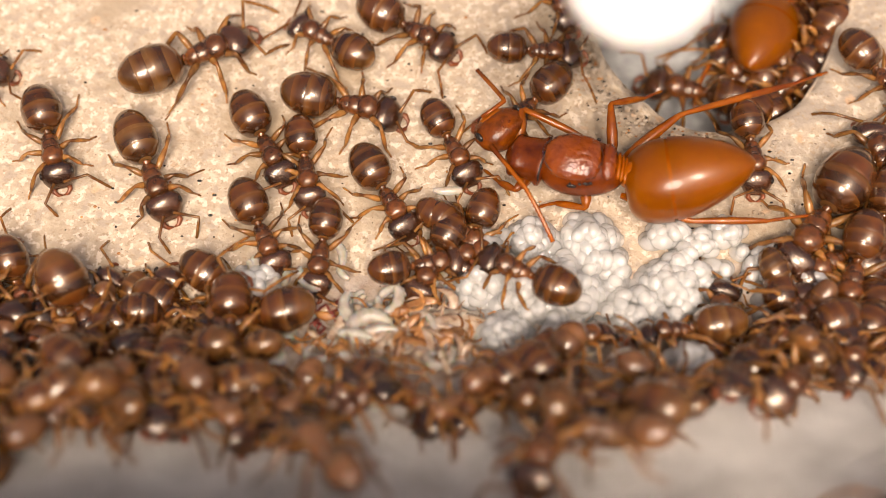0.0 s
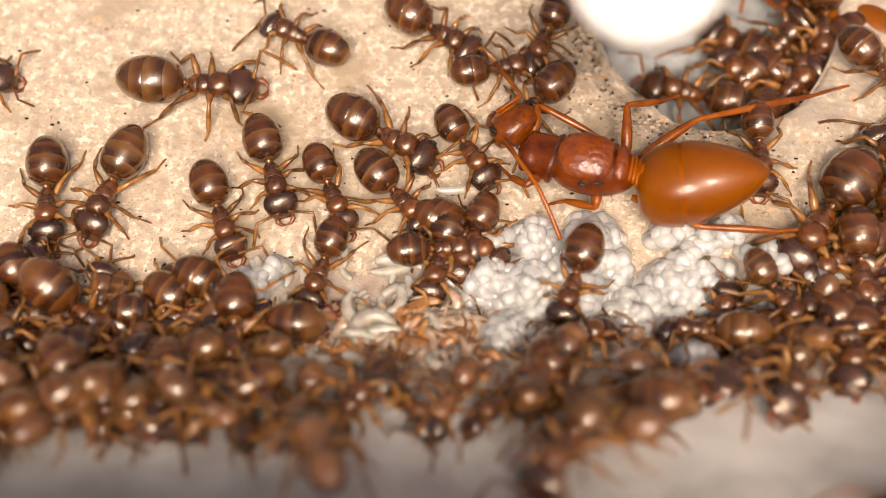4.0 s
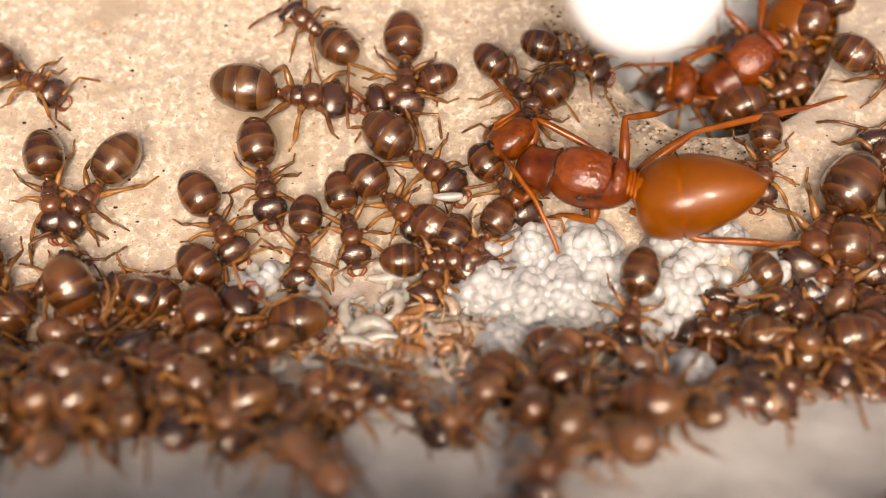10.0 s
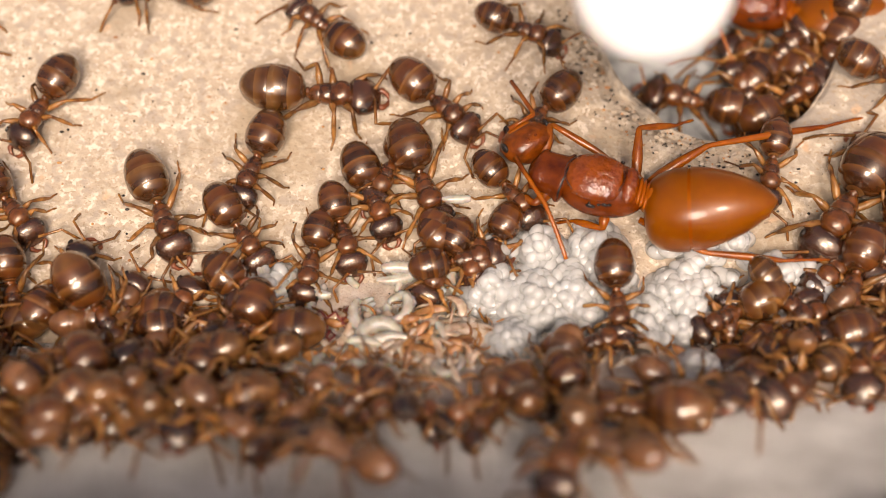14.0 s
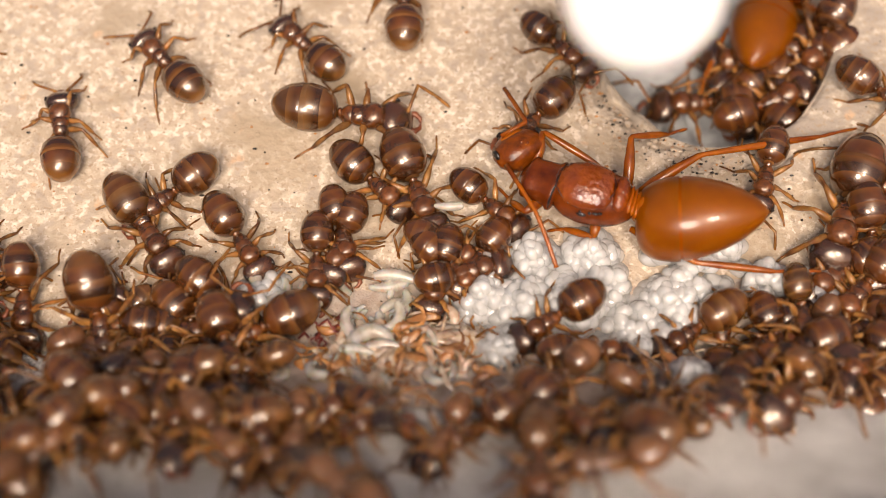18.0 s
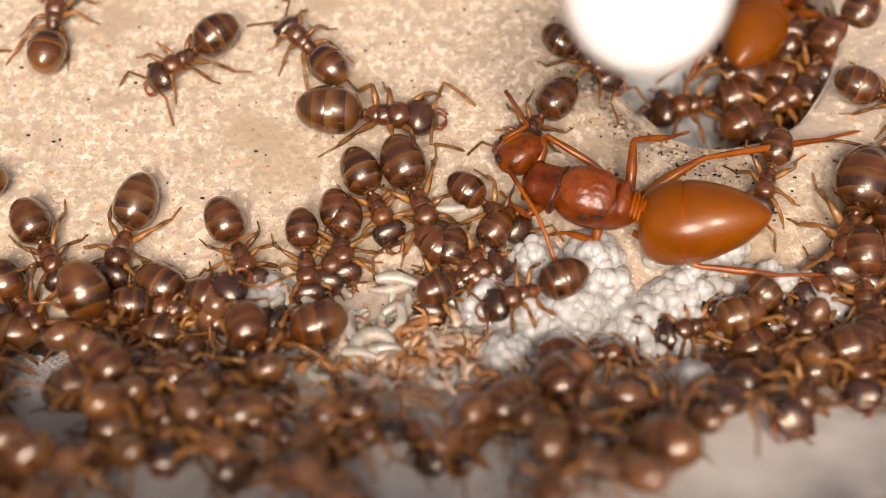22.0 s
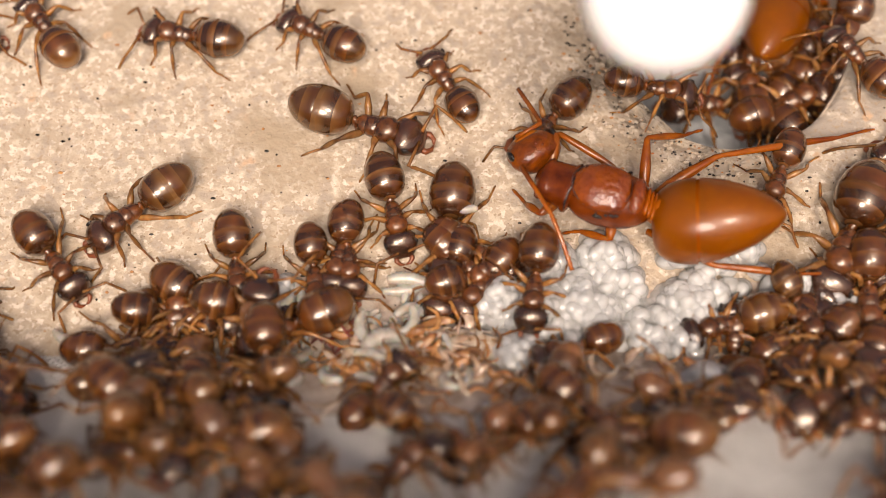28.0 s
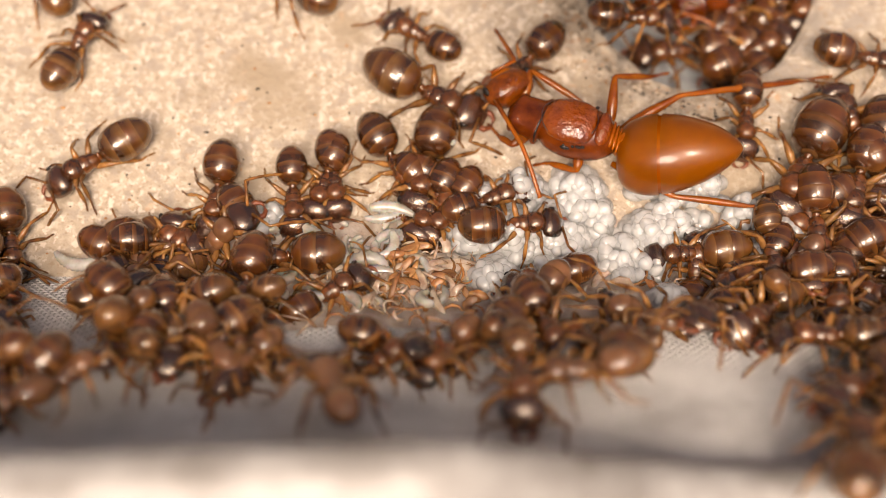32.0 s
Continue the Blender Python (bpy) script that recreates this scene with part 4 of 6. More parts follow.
# ---- brood ----
def brood_mat():
    """A low uneven layer of matted silk and crumbs under eggs and larvae."""
    nx, ny = 180, 50
    verts, faces, inside = [], [], []
    for j in range(ny + 1):
        for i in range(nx + 1):
            x, y = -7.5 + 21.5 * i / nx, -5.6 + 5.5 * j / ny
            u = min((x + 7.3) / 1.6, (13.6 - x) / 2.0, (y + 5.4) / 0.6, (-0.35 - y - 0.10 * abs(x - 2) * 0.5) / 1.1)
            u = max(-0.5, min(1.0, u + 0.55 * noise.noise((x * 0.8, y * 0.8, 9))))
            z = 0.10 * u + 0.05 * noise.noise((x * 3.0, y * 3.0, 2)) + 0.03 * noise.noise((x * 9.0, y * 9.0, 5)) - 0.02
            verts.append((x, y, z + ground(x, y)))
            inside.append(u > 0.05)
    for j in range(ny):
        for i in range(nx):
            q = j * (nx + 1) + i
            if inside[q] and inside[q + 1] and inside[q + nx + 1] and inside[q + nx + 2]:
                faces.append((q, q + 1, q + nx + 2, q + nx + 1))
    tagged(new("brood_mat", mesh_of("brood_mat", verts, faces, MAT)), "thin mat of grey-brown silk and crumbs under the brood", "nest mat", kind="stuff")


MAT = material("matted_silk", (0.50, 0.43, 0.37), 0.5, (0.28, 0.20, 0.145), 0.6, 0.8, 0.08, 0.2)
brood_mat()


def egg_pile(label, spots, count, seed, layers=2):
    """A clump of eggs; spots: x, y, radius of the blobs it is made of."""
    rnd = random.Random(seed)
    pile = new("egg_pile")
    cx, cy = spots[0][0], spots[0][1]
    pile.location = (cx * MM, cy * MM, 0)
    tagged(pile, label, "eggs", "egg piles")
    shape = loft(egg_profile(-0.205, 0.205, 0.165, 0.165, 0, n=8), 12)
    base = mesh_of("egg", *shape, EGG)
    lay = lambda x, y, z, k: Matrix.Translation((x - cx, y - cy, ground(x, y) + z)) @ pose(0, 0, 0, rnd.uniform(-30, 30), rnd.uniform(-40, 40), rnd.uniform(0, 360)) @ Matrix.Scale(k, 4)
    # the clotted lower layers, in lumps with gaps between
    lump = lambda x, y: noise.noise((x * 0.95, y * 0.95, 8)) + 0.45 * noise.noise((x * 2.1, y * 2.1, 3))
    low, spread = [], sum(q[2] ** 2 for q in spots)
    for _ in range(int(110 * spread)):
        sx, sy, sr = rnd.choices(spots, [q[2] ** 2 for q in spots])[0]
        r, a = sr * math.sqrt(rnd.random()), rnd.uniform(0, 2 * math.pi)
        x, y = sx + r * math.cos(a), sy + r * math.sin(a)
        if lump(x, y) < -0.20:
            continue
        top = 0.12 + (0.26 * layers * (1 - (r / sr) ** 2) + 0.45 * max(0.0, lump(x, y))) * rnd.random() ** 0.35 - 0.04
        low.append(ball(x - cx, y - cy, ground(x, y) + top - 0.10, rnd.uniform(0.28, 0.40), rnd.uniform(0.28, 0.40), rnd.uniform(0.20, 0.28), 7, 10))
    bed = part("egg_clot", joined(*low), EGG, pile, "clotted lower layer of eggs")
    tagged(bed, "clotted lower layer of eggs", kind="stuff")
    got = []
    for _ in range(count * 60):
        if len(got) >= count:
            break
        sx, sy, sr = rnd.choices(spots, [q[2] ** 2 for q in spots])[0]
        r, a = sr * math.sqrt(rnd.random()), rnd.uniform(0, 2 * math.pi)
        x, y = sx + r * math.cos(a), sy + r * math.sin(a)
        if lump(x, y) < -0.12:
            continue
        near = [g[2] for g in got if math.hypot(g[0] - x, g[1] - y) < 0.22]
        z = 0.16 + 0.24 * layers * (1 - (r / sr) ** 2) + 0.5 * max(0.0, lump(x, y)) if not near else max(near) + 0.05
        if z > 0.3 + 0.26 * layers * (1.15 - r / sr) + 0.5 * max(0.0, lump(x, y)):
            continue
        got.append((x, y, z))
    for x, y, z in got:
        e = new("egg", base)
        e.parent = pile
        m = lay(x, y, z - 0.06, rnd.uniform(1.15, 1.45))
        e.matrix_basis = Matrix.Translation([c * MM for c in m.translation]) @ m.to_3x3().to_4x4()


egg_pile("large heap of glossy white ant eggs", [(2.31, -1.61, 1.07), (1.48, 0.06, 0.50), (2.69, -0.13, 0.71), (4.45, 0.14, 0.75), (1.11, -1.24, 0.80), (3.69, -1.43, 1.07), (1.76, -2.90, 0.75), (4.75, -0.89, 0.75), (2.96, -2.52, 0.89), (4.34, -2.16, 0.71)], 300, 1)
egg_pile("white ant eggs heaped beside the queen", [(7.70, -0.71, 0.89), (6.88, -0.06, 0.62), (8.72, 0.03, 0.57), (7.37, -1.63, 0.80), (6.60, -2.80, 0.45), (5.71, -2.17, 0.71)], 230, 2)
egg_pile("scattered heap of white ant eggs", [(10.92, -1.51, 0.98), (9.95, -1.05, 0.71), (11.98, -1.24, 0.50), (10.15, -2.31, 0.71), (5.74, -2.46, 0.62), (6.66, -1.39, 0.62)], 230, 3, 1.3)
egg_pile("small clump of white ant eggs", [(-5.95, -1.31, 0.50), (-5.11, -0.94, 0.36)], 30, 4, 1)
egg_pile("few white ant eggs at the mesh", [(7.04, -4.20, 0.50)], 24, 5, 1)


def larva(x, y, heading, size, curl, lift=0.0):
    """A legless grub, bent like a hook, in soft rings."""
    pts, rad = [], []
    n = 26
    for i in range(n):
        u = i / (n - 1)
        a = curl * (u - 0.5)
        pts.append((size / curl * math.sin(a), size / curl * (1 - math.cos(a)), 0.2 * size * 0.9))
        body = (math.sin(math.pi * min(1, u * 0.90 + 0.05)) ** 0.42) * (0.75 + 0.35 * u)
        rad.append((0.07 + size * 0.095) * body * (1 + 0.10 * math.cos(i * math.pi)))
    ob = new("larva", mesh_of("larva", *tube(pts, rad, 12), LARVA))
    ob.matrix_basis = on_ground(x, y, heading, lift - 0.05 * size)
    tagged(ob, "cream ant larva curled among the brood", "larva", "larvae in the brood pile")


larva(-2.37, -2.62, 200, 2.20, 3.8, 0.60)
larva(-2.95, -2.45, 300, 1.50, 2.6, 0.50)
larva(-1.9, -3.05, 185, 1.30, 1.0, 0.60)
larva(-2.6, -3.2, 170, 1.10, 0.8, 0.60)
larva(-0.35, -2.9, 110, 0.80, 0.7, 0.65)
larva(-1.44, -2.22, 60, 1.20, 2.4, 0.65)
larva(-1.47, -0.68, 170, 1.50, 0.9, 0.30)
larva(-4.18, -1.58, 30, 1.00, 2.6, 0.20)
larva(-3.13, -0.42, 100, 0.90, 1.2, 0.20)
larva(0.09, 1.44, 0, 0.90, 0.3, 0.75)
larva(-1.71, -1.01, 10, 1.30, 0.7, 0.20)
larva(-4.37, -1.90, 70, 1.00, 1.2, 0.20)
larva(-0.67, -3.86, 80, 0.70, 0.6, 0.30)
larva(-11.49, -2.61, -10, 1.60, 1.6, 0.10)
larva(-5.43, -1.40, 30, 0.90, 1.4, 0.10)
larva(-4.84, -1.01, 100, 0.90, 1.6, 0.10)
larva(-0.79, -1.42, 20, 1.10, 1.2, 0.10)
larva(-3.16, -3.47, 20, 0.70, 1.5, 0.20)


for gx, gy, a, size in ((-1.6, -5.9, 40, 1.1), (-4.6, -6.3, 200, 0.9), (3.4, -6.4, 100, 0.8), (-8.2, -5.4, 320, 1.0), (0.9, -5.2, 150, 0.9), (6.2, -5.6, 20, 0.8), (-12.4, -5.8, 250, 0.9), (-6.2, -4.4, 80, 1.0)):
    larva(gx, gy, a, size, 2.8, 0.10)
rnd = random.Random(77)
for _ in range(40):
    gx, gy = rnd.uniform(-6.0, 1.0), rnd.uniform(-4.5, -0.9)
    larva(gx, gy, rnd.uniform(0, 360), rnd.uniform(0.6, 1.2), rnd.uniform(1.2, 3.6), rnd.uniform(0.05, 0.35))


def refuse_pile(x, y):
    """Husks, shed wings and scraps below the brood."""
    rnd = random.Random(21)
    heap = new("refuse_heap")
    heap.location = (x * MM, y * MM, 0)
    tagged(heap, "heap of brown husks, pale wings and scraps", "refuse")
    for i in range(300):
        px, py = (rnd.gauss(-0.25, 1.6), rnd.gauss(-0.45, 0.75)) if i < 230 else (rnd.uniform(-5, 9.5), rnd.gauss(-0.7, 0.5))
        z = 0.14 + max(0.0, 0.75 - 0.2 * abs(px) - 0.3 * abs(py)) * rnd.random()
        fibre = i % 5 < 3
        a, l, bend = rnd.uniform(0, 6.28), rnd.uniform(0.5, 1.5), rnd.uniform(-2.4, 2.4)
        pts = [(px + l * (u - 0.5) * math.cos(a + bend * u), py + l * (u - 0.5) * math.sin(a + bend * u), z + ground(x + px, y + py) + 0.15 * math.sin(math.pi * u)) for u in (0, 0.17, 0.33, 0.5, 0.67, 0.83, 1)]
        w, flat = (rnd.uniform(0.018, 0.05), 1.0) if fibre else (rnd.uniform(0.06, 0.17), rnd.uniform(0.15, 0.5))
        v, f = tube(pts, [w * 0.4, w * 0.8, w, w * 1.15, w, w * 0.8, w * 0.3], 6 if fibre else 8)
        mid = pts[3][2]
        v = v if fibre else [(q[0], q[1], mid + (q[2] - mid) * flat + 0.1 * math.sin(3 * q[0] + 5 * q[1])) for q in v]
        part("fibre" if fibre else "husk", (v, f), SHRED if rnd.random() < 0.45 else WING, heap)
    for px, py, a in ((1.75, -0.05, -0.25), (1.9, -0.3, -0.35), (1.55, 0.12, -0.15), (-0.4, -0.5, 0.4), (-0.9, -0.2, 0.9), (0.3, -0.75, 0.1), (1.2, -0.55, -0.5), (-1.5, -0.75, 0.2), (2.3, -0.7, 0.3), (0.7, 0.1, -0.6)):
        sec = []
        for u in range(9):
            v = u / 8
            wd = 0.22 * math.sin(math.pi * min(1, v * 0.9 + 0.08)) ** 0.7
            cx, cy = px + (v - 0.5) * 1.7 * math.cos(a), py + (v - 0.5) * 1.7 * math.sin(a)
            wd *= 1.35
            sec.append([(cx - k * wd * math.sin(a), cy + k * wd * math.cos(a), 0.62 + 0.05 * math.sin(v * 9 + k * 5) + h) for k, h in ((-1, 0), (-0.4, 0.03), (0.4, 0.02), (1, 0), (0.4, -0.02), (-0.4, -0.02))])
        wing = part("wing", rings(sec), WING, heap, "crumpled pale shed wing")
        for k in (-0.6, 0.0, 0.6):
            v = [(px + (q - 0.5) * 1.65 * math.cos(a) - k * 0.2 * math.sin(a) * math.sin(math.pi * q), py + (q - 0.5) * 1.65 * math.sin(a) + k * 0.2 * math.cos(a) * math.sin(math.pi * q), 0.60 + 0.05 * math.sin(q * 9)) for q in (0.05, 0.3, 0.55, 0.8, 0.97)]
            part("vein", tube(v, [0.016] * 5, 5), SHRED, wing)
    for i in range(14):
        px, py, a, l = -2.45 + rnd.gauss(0, 0.30), 0.30 + rnd.gauss(0, 0.24), rnd.uniform(0, 6.28), rnd.uniform(0.12, 0.34)
        z = 0.3 + 0.3 * rnd.random()
        pts = [(px + l * u * math.cos(a + 1.4 * u * u), py + l * u * math.sin(a + 1.4 * u * u), z + 0.10 * (1 - u * u)) for u in (-1, -0.5, 0, 0.5, 1)]
        part("scrap", tube(pts, [0.03, 0.055, 0.04, 0.035, 0.02], 6), RED_BIT, heap, "dark red insect scrap")


refuse_pile(-1.15, -2.75)


# ---- the white peg above the hole ----
def white_peg():
    peg = new("white_peg")
    part("end_cap", tube([(0, 0, 0.0), (0, 0, -0.06), (0, 0, -0.2), (0, 0, -0.45), (0, 0, -0.8), (0, 0, -1.3)], [0.48, 0.95, 1.38, 1.68, 1.83, 1.88], 48), PEG, peg, "rounded white end of the peg")
    part("shaft", tube([(0, 0, -1.3), (0, 0, -1.4), (0, 0, -4.0), (0, 0, -17.0)], [1.83, 1.86, 1.86, 1.86], 48), PEG, peg)
    lean = Vector((-PEG_AT[0], -14.1 - PEG_AT[1], 35.0 - PEG_AT[2])).to_track_quat("Z", "Y").to_matrix().to_4x4()
    peg.matrix_basis = Matrix.Translation([c * MM for c in PEG_AT]) @ lean
    tagged(peg, "smooth white peg with a round end leaning over the hole", "peg")


PEG_AT = (4.26, 1.20, 12.90)
white_peg()


# ---- what moves ----
def steps(*rows):
    return [(t, on_ground(x, y, a, lift)) for t, x, y, a, lift in rows]


def motions():
    walk(COLONY["a"], steps(
        (0, -12.38, 3.13, -72, 0.00), (1, -12.24, 1.93, -86, 0.00), (2, -12.52, 1.69, -87, 0.00), (3, -12.51, 1.21, -87, 0.00), (6, -11.98, 1.28, -79, 0.00),
        (7, -12.14, 1.71, -79, 0.00), (8, -12.24, 0.95, -83, 0.00), (9, -12.15, 1.30, -79, 0.00), (10, -12.20, 1.64, -76, 0.00), (11, -12.51, 2.12, -76, 0.00),
        (12, -12.00, 2.02, -67, 0.00), (13, -12.09, 2.88, -69, 0.00), (13.5, -12.61, 3.54, -72, 0.00), (14, -13.44, 4.66, -116, 0.00), (14.5, -14.27, 5.79, -160, 0.00),
        (15.5, -13.72, 5.76, -151, 0.00), (16, -13.59, 5.49, -148, 0.00), (17, -15.03, 4.30, -147, 0.00), (18, -18.11, 4.36, -158, 0.00), (32, -18.75, 2.05, -158, 0.00)))
    walk(COLONY["b"], steps(
        (0, -9.06, 2.02, -65, 0.00), (1, -10.23, 1.62, -99, 0.00), (2, -10.62, 1.90, -116, 0.00), (3, -10.63, 1.38, -111, 0.00), (6, -10.60, 1.61, -111, 0.00),
        (7, -10.73, 1.34, -107, 0.00), (8, -10.72, 1.16, -108, 0.00), (9, -10.81, 1.43, -124, 0.00), (10, -11.10, 1.54, -123, 0.00), (11, -11.09, 1.37, -121, 0.00),
        (12, -10.08, 1.09, -84, 0.00), (13, -9.36, 1.05, -70, 0.00), (16, -8.66, 0.43, -58, 0.00), (17, -8.72, 0.37, -56, 0.00), (18, -9.04, 0.55, -55, 0.00),
        (19, -8.44, 0.06, -50, 0.00), (20, -10.05, 0.06, -83, 0.00), (21, -10.03, 0.11, -103, 0.00), (22, -10.03, 0.29, -104, 0.00), (23, -10.30, 0.61, -96, 0.00),
        (24, -10.24, 1.10, -124, 0.00), (25, -10.31, 1.18, -129, 0.00), (28, -10.33, 1.34, -141, 0.00), (29, -10.43, 1.16, -136, 0.00), (30, -10.37, 0.92, -132, 0.00),
        (31, -10.57, 0.85, -139, 0.00), (32, -11.57, 0.72, -146, 0.00)))
    walk(COLONY["c"], steps(
        (0, -5.50, 0.02, -65, 0.00), (1, -5.50, 0.02, -69, 0.00), (2, -5.91, 0.79, -56, 0.00), (3, -6.85, 0.69, -64, 0.00), (6, -6.96, 0.56, -78, 0.00),
        (7, -7.67, 0.78, -89, 0.00), (8, -7.39, 1.15, -75, 0.00), (9, -7.24, 0.89, -68, 0.00), (10, -6.87, 0.56, -57, 0.00), (11, -6.64, 0.39, -55, 0.00),
        (12, -6.42, 0.35, -48, 0.00), (13, -6.39, 0.33, -51, 0.00), (16, -6.44, 0.12, -62, 0.00), (17, -6.36, 0.16, -59, 0.00), (18, -6.16, 0.21, -56, 0.00),
        (19, -6.14, 0.07, -54, 0.00), (20, -6.31, 0.16, -58, 0.00), (21, -6.21, 0.08, -56, 0.00), (22, -6.28, 0.00, -63, 0.00), (23, -6.20, 0.05, -62, 0.00),
        (24, -6.18, 0.32, -54, 0.00), (25, -6.95, 0.33, -72, 0.00), (28, -6.74, -0.57, -81, 0.00), (29, -6.76, -0.39, -85, 0.00), (30, -6.99, -0.36, -93, 0.00),
        (31, -7.10, -0.35, -94, 0.00), (32, -7.16, -0.51, -95, 0.00)))
    walk(COLONY["e"], steps(
        (0, -5.52, 3.05, -62, 0.00), (1, -4.88, 2.40, -66, 0.00), (2, -5.34, 2.46, -67, 0.00), (3, -5.41, 2.37, -69, 0.00), (6, -5.35, 1.50, -80, 0.00),
        (7, -5.64, 1.59, -81, 0.00), (8, -5.70, 1.57, -88, 0.00), (9, -5.43, 1.68, -84, 0.00), (10, -5.59, 2.07, -77, 0.00), (11, -5.54, 2.17, -68, 0.00),
        (12, -5.70, 2.27, -74, 0.00), (13, -6.09, 2.34, -82, 0.00), (14.5, -6.47, 2.68, -125, 0.00), (16, -6.51, 2.94, -156, 0.00), (17, -7.36, 2.09, -153, 0.00),
        (18, -8.94, 1.78, -139, 0.00), (19, -9.99, 2.11, -148, 0.00), (20, -11.23, 3.10, -182, 0.00), (21, -13.59, 2.82, -170, 0.00), (22, -15.98, 2.35, -172, 0.00),
        (23, -17.95, 2.27, -172, 0.00), (32, -18.67, -0.31, -172, 0.00)))
    walk(COLONY["d"], steps(
        (0, -7.73, 6.57, 24, 0.00), (1, -7.60, 5.55, -2, 0.00), (2, -7.71, 5.55, -0, 0.00), (3, -7.67, 5.32, -2, 0.00), (6, -7.38, 5.35, -6, 0.00),
        (7, -6.88, 5.30, -2, 0.00), (8, -5.58, 4.98, -8, 0.00), (9, -4.87, 5.05, -8, 0.00), (10, -4.56, 5.09, -8, 0.00), (11, -4.36, 5.17, -2, 0.00),
        (12, -4.35, 5.29, -4, 0.00), (13, -4.06, 5.06, -11, 0.00), (16, -3.83, 5.89, 11, 0.00), (17, -3.16, 4.97, -10, 0.00), (18, -2.65, 4.73, -8, 0.00),
        (19, -2.01, 5.07, 1, 0.00), (20, -1.99, 5.29, 9, 0.00), (21, -2.05, 4.99, -0, 0.00), (22, -1.89, 4.83, -4, 0.00), (23, -1.80, 4.84, -6, 0.00),
        (24, -1.89, 4.80, -8, 0.00), (25, -2.67, 4.92, -11, 0.00), (28, -2.61, 4.38, -19, 0.00), (29, -2.35, 4.42, -17, 0.00), (30, -1.94, 4.23, -19, 0.00),
        (31, -1.35, 3.83, -21, 0.00), (32, 0.06, 3.19, -29, 0.00)))
    walk(COLONY["f"], steps(
        (0, -1.64, 1.20, -60, 0.00), (1, -1.70, 1.06, -62, 0.00), (2, -1.80, 0.97, -72, 0.00), (3, -1.43, 1.19, -52, 0.00), (6, -1.24, 1.08, -48, 0.00),
        (7, -1.34, 0.82, -60, 0.00), (8, -1.34, 0.79, -60, 0.00), (9, -1.50, 1.16, -59, 0.00), (10, -1.47, 1.27, -46, 0.00), (11, -1.81, 1.34, -59, 0.00),
        (12, -2.10, 1.39, -68, 0.00), (13, -2.26, 1.27, -68, 0.00), (16, -2.55, 2.11, -65, 0.00), (17, -2.38, 2.20, -64, 0.00), (18, -1.96, 2.15, -44, 0.00),
        (19, -1.81, 2.34, -29, 0.00), (20, -2.05, 2.11, -48, 0.00), (21, -1.99, 2.27, -46, 0.00), (22, -2.14, 1.60, -65, 0.00), (23, -2.32, 1.59, -72, 0.00),
        (24, -2.44, 1.65, -69, 0.00), (25, -2.07, 1.17, -77, 0.00), (28, -2.01, 1.32, -76, 0.00), (29, -1.83, 1.25, -68, 0.00), (30, -1.59, 0.86, -70, 0.00),
        (31, -1.29, 0.68, -61, 0.00), (32, -1.27, 0.69, -57, 0.00)))
    walk(COLONY["h"], steps(
        (0, -2.74, 4.57, -13, 0.00), (1, -2.64, 4.37, -17, 0.00), (2, -2.67, 4.23, -24, 0.00), (3, -2.25, 3.75, -29, 0.00), (6, -0.74, 2.89, -31, 0.00),
        (7, -0.86, 3.01, -33, 0.00), (8, -0.82, 2.80, -35, 0.00), (9, -0.65, 3.01, -36, 0.00), (10, -0.53, 2.64, -39, 0.00), (11, -0.22, 2.50, -43, 0.00),
        (12, -0.56, 1.99, -70, 0.00), (13, -0.85, 1.89, -70, 0.00), (16, -0.82, 1.80, -70, 0.00), (17, -0.81, 1.93, -74, 0.00), (18, -0.78, 1.82, -69, 0.00),
        (19, -0.81, 1.85, -73, 0.00), (20, -0.73, 1.72, -67, 0.00), (21, -0.78, 1.77, -71, 0.00), (22, -0.78, 1.62, -68, 0.00), (23, -0.85, 1.72, -67, 0.00),
        (24, -0.93, 1.65, -67, 0.00), (25, -0.38, 0.78, -83, 0.00), (28, -0.36, 0.53, -95, 0.00), (29, -0.55, 0.68, -104, 0.00), (30, 0.19, 0.55, -77, 0.00),
        (31, 0.13, 0.30, -81, 0.00), (32, -0.48, 0.38, -104, 0.00)))
    walk(COLONY["x"], steps(
        (0, 0.35, 2.99, -63, 0.00), (1, 0.43, 3.13, -54, 0.00), (2, 0.71, 3.07, -39, 0.00), (3, 0.62, 3.02, -59, 0.00), (6, 1.62, 2.44, -55, 0.00),
        (7, 1.84, 2.45, -51, 0.00), (8, 1.82, 2.10, -47, 0.00), (9, 1.99, 1.87, -49, 0.00), (10, 2.06, 1.75, -51, 0.00), (11, 1.90, 1.74, -51, 0.00),
        (12, 1.98, 1.76, -53, 0.00), (13, 2.15, 1.71, -51, 0.00), (16, 1.45, 1.62, -46, 0.00), (17, 1.48, 1.63, -42, 0.00), (18, 1.65, 1.43, -42, 0.00),
        (19, 1.63, 1.50, -38, 0.00), (20, 1.66, 1.45, -34, 0.00), (21, 1.87, 1.66, -40, 0.00), (22, 1.59, 1.45, -38, 0.00), (23, 1.68, 1.81, -53, 0.00),
        (24, 1.05, 2.89, -88, 0.00), (24.25, 0.47, 3.97, -139, 0.00), (24.5, -0.11, 5.06, -191, 0.00), (25, 0.39, 5.64, -254, 0.00), (28, -0.51, 6.29, -240, 0.00),
        (29, -0.51, 6.31, -244, 0.00), (30, -1.27, 6.00, -214, 0.00), (31, -0.40, 6.51, -263, 0.00), (32, -0.94, 5.89, -212, 0.00)))
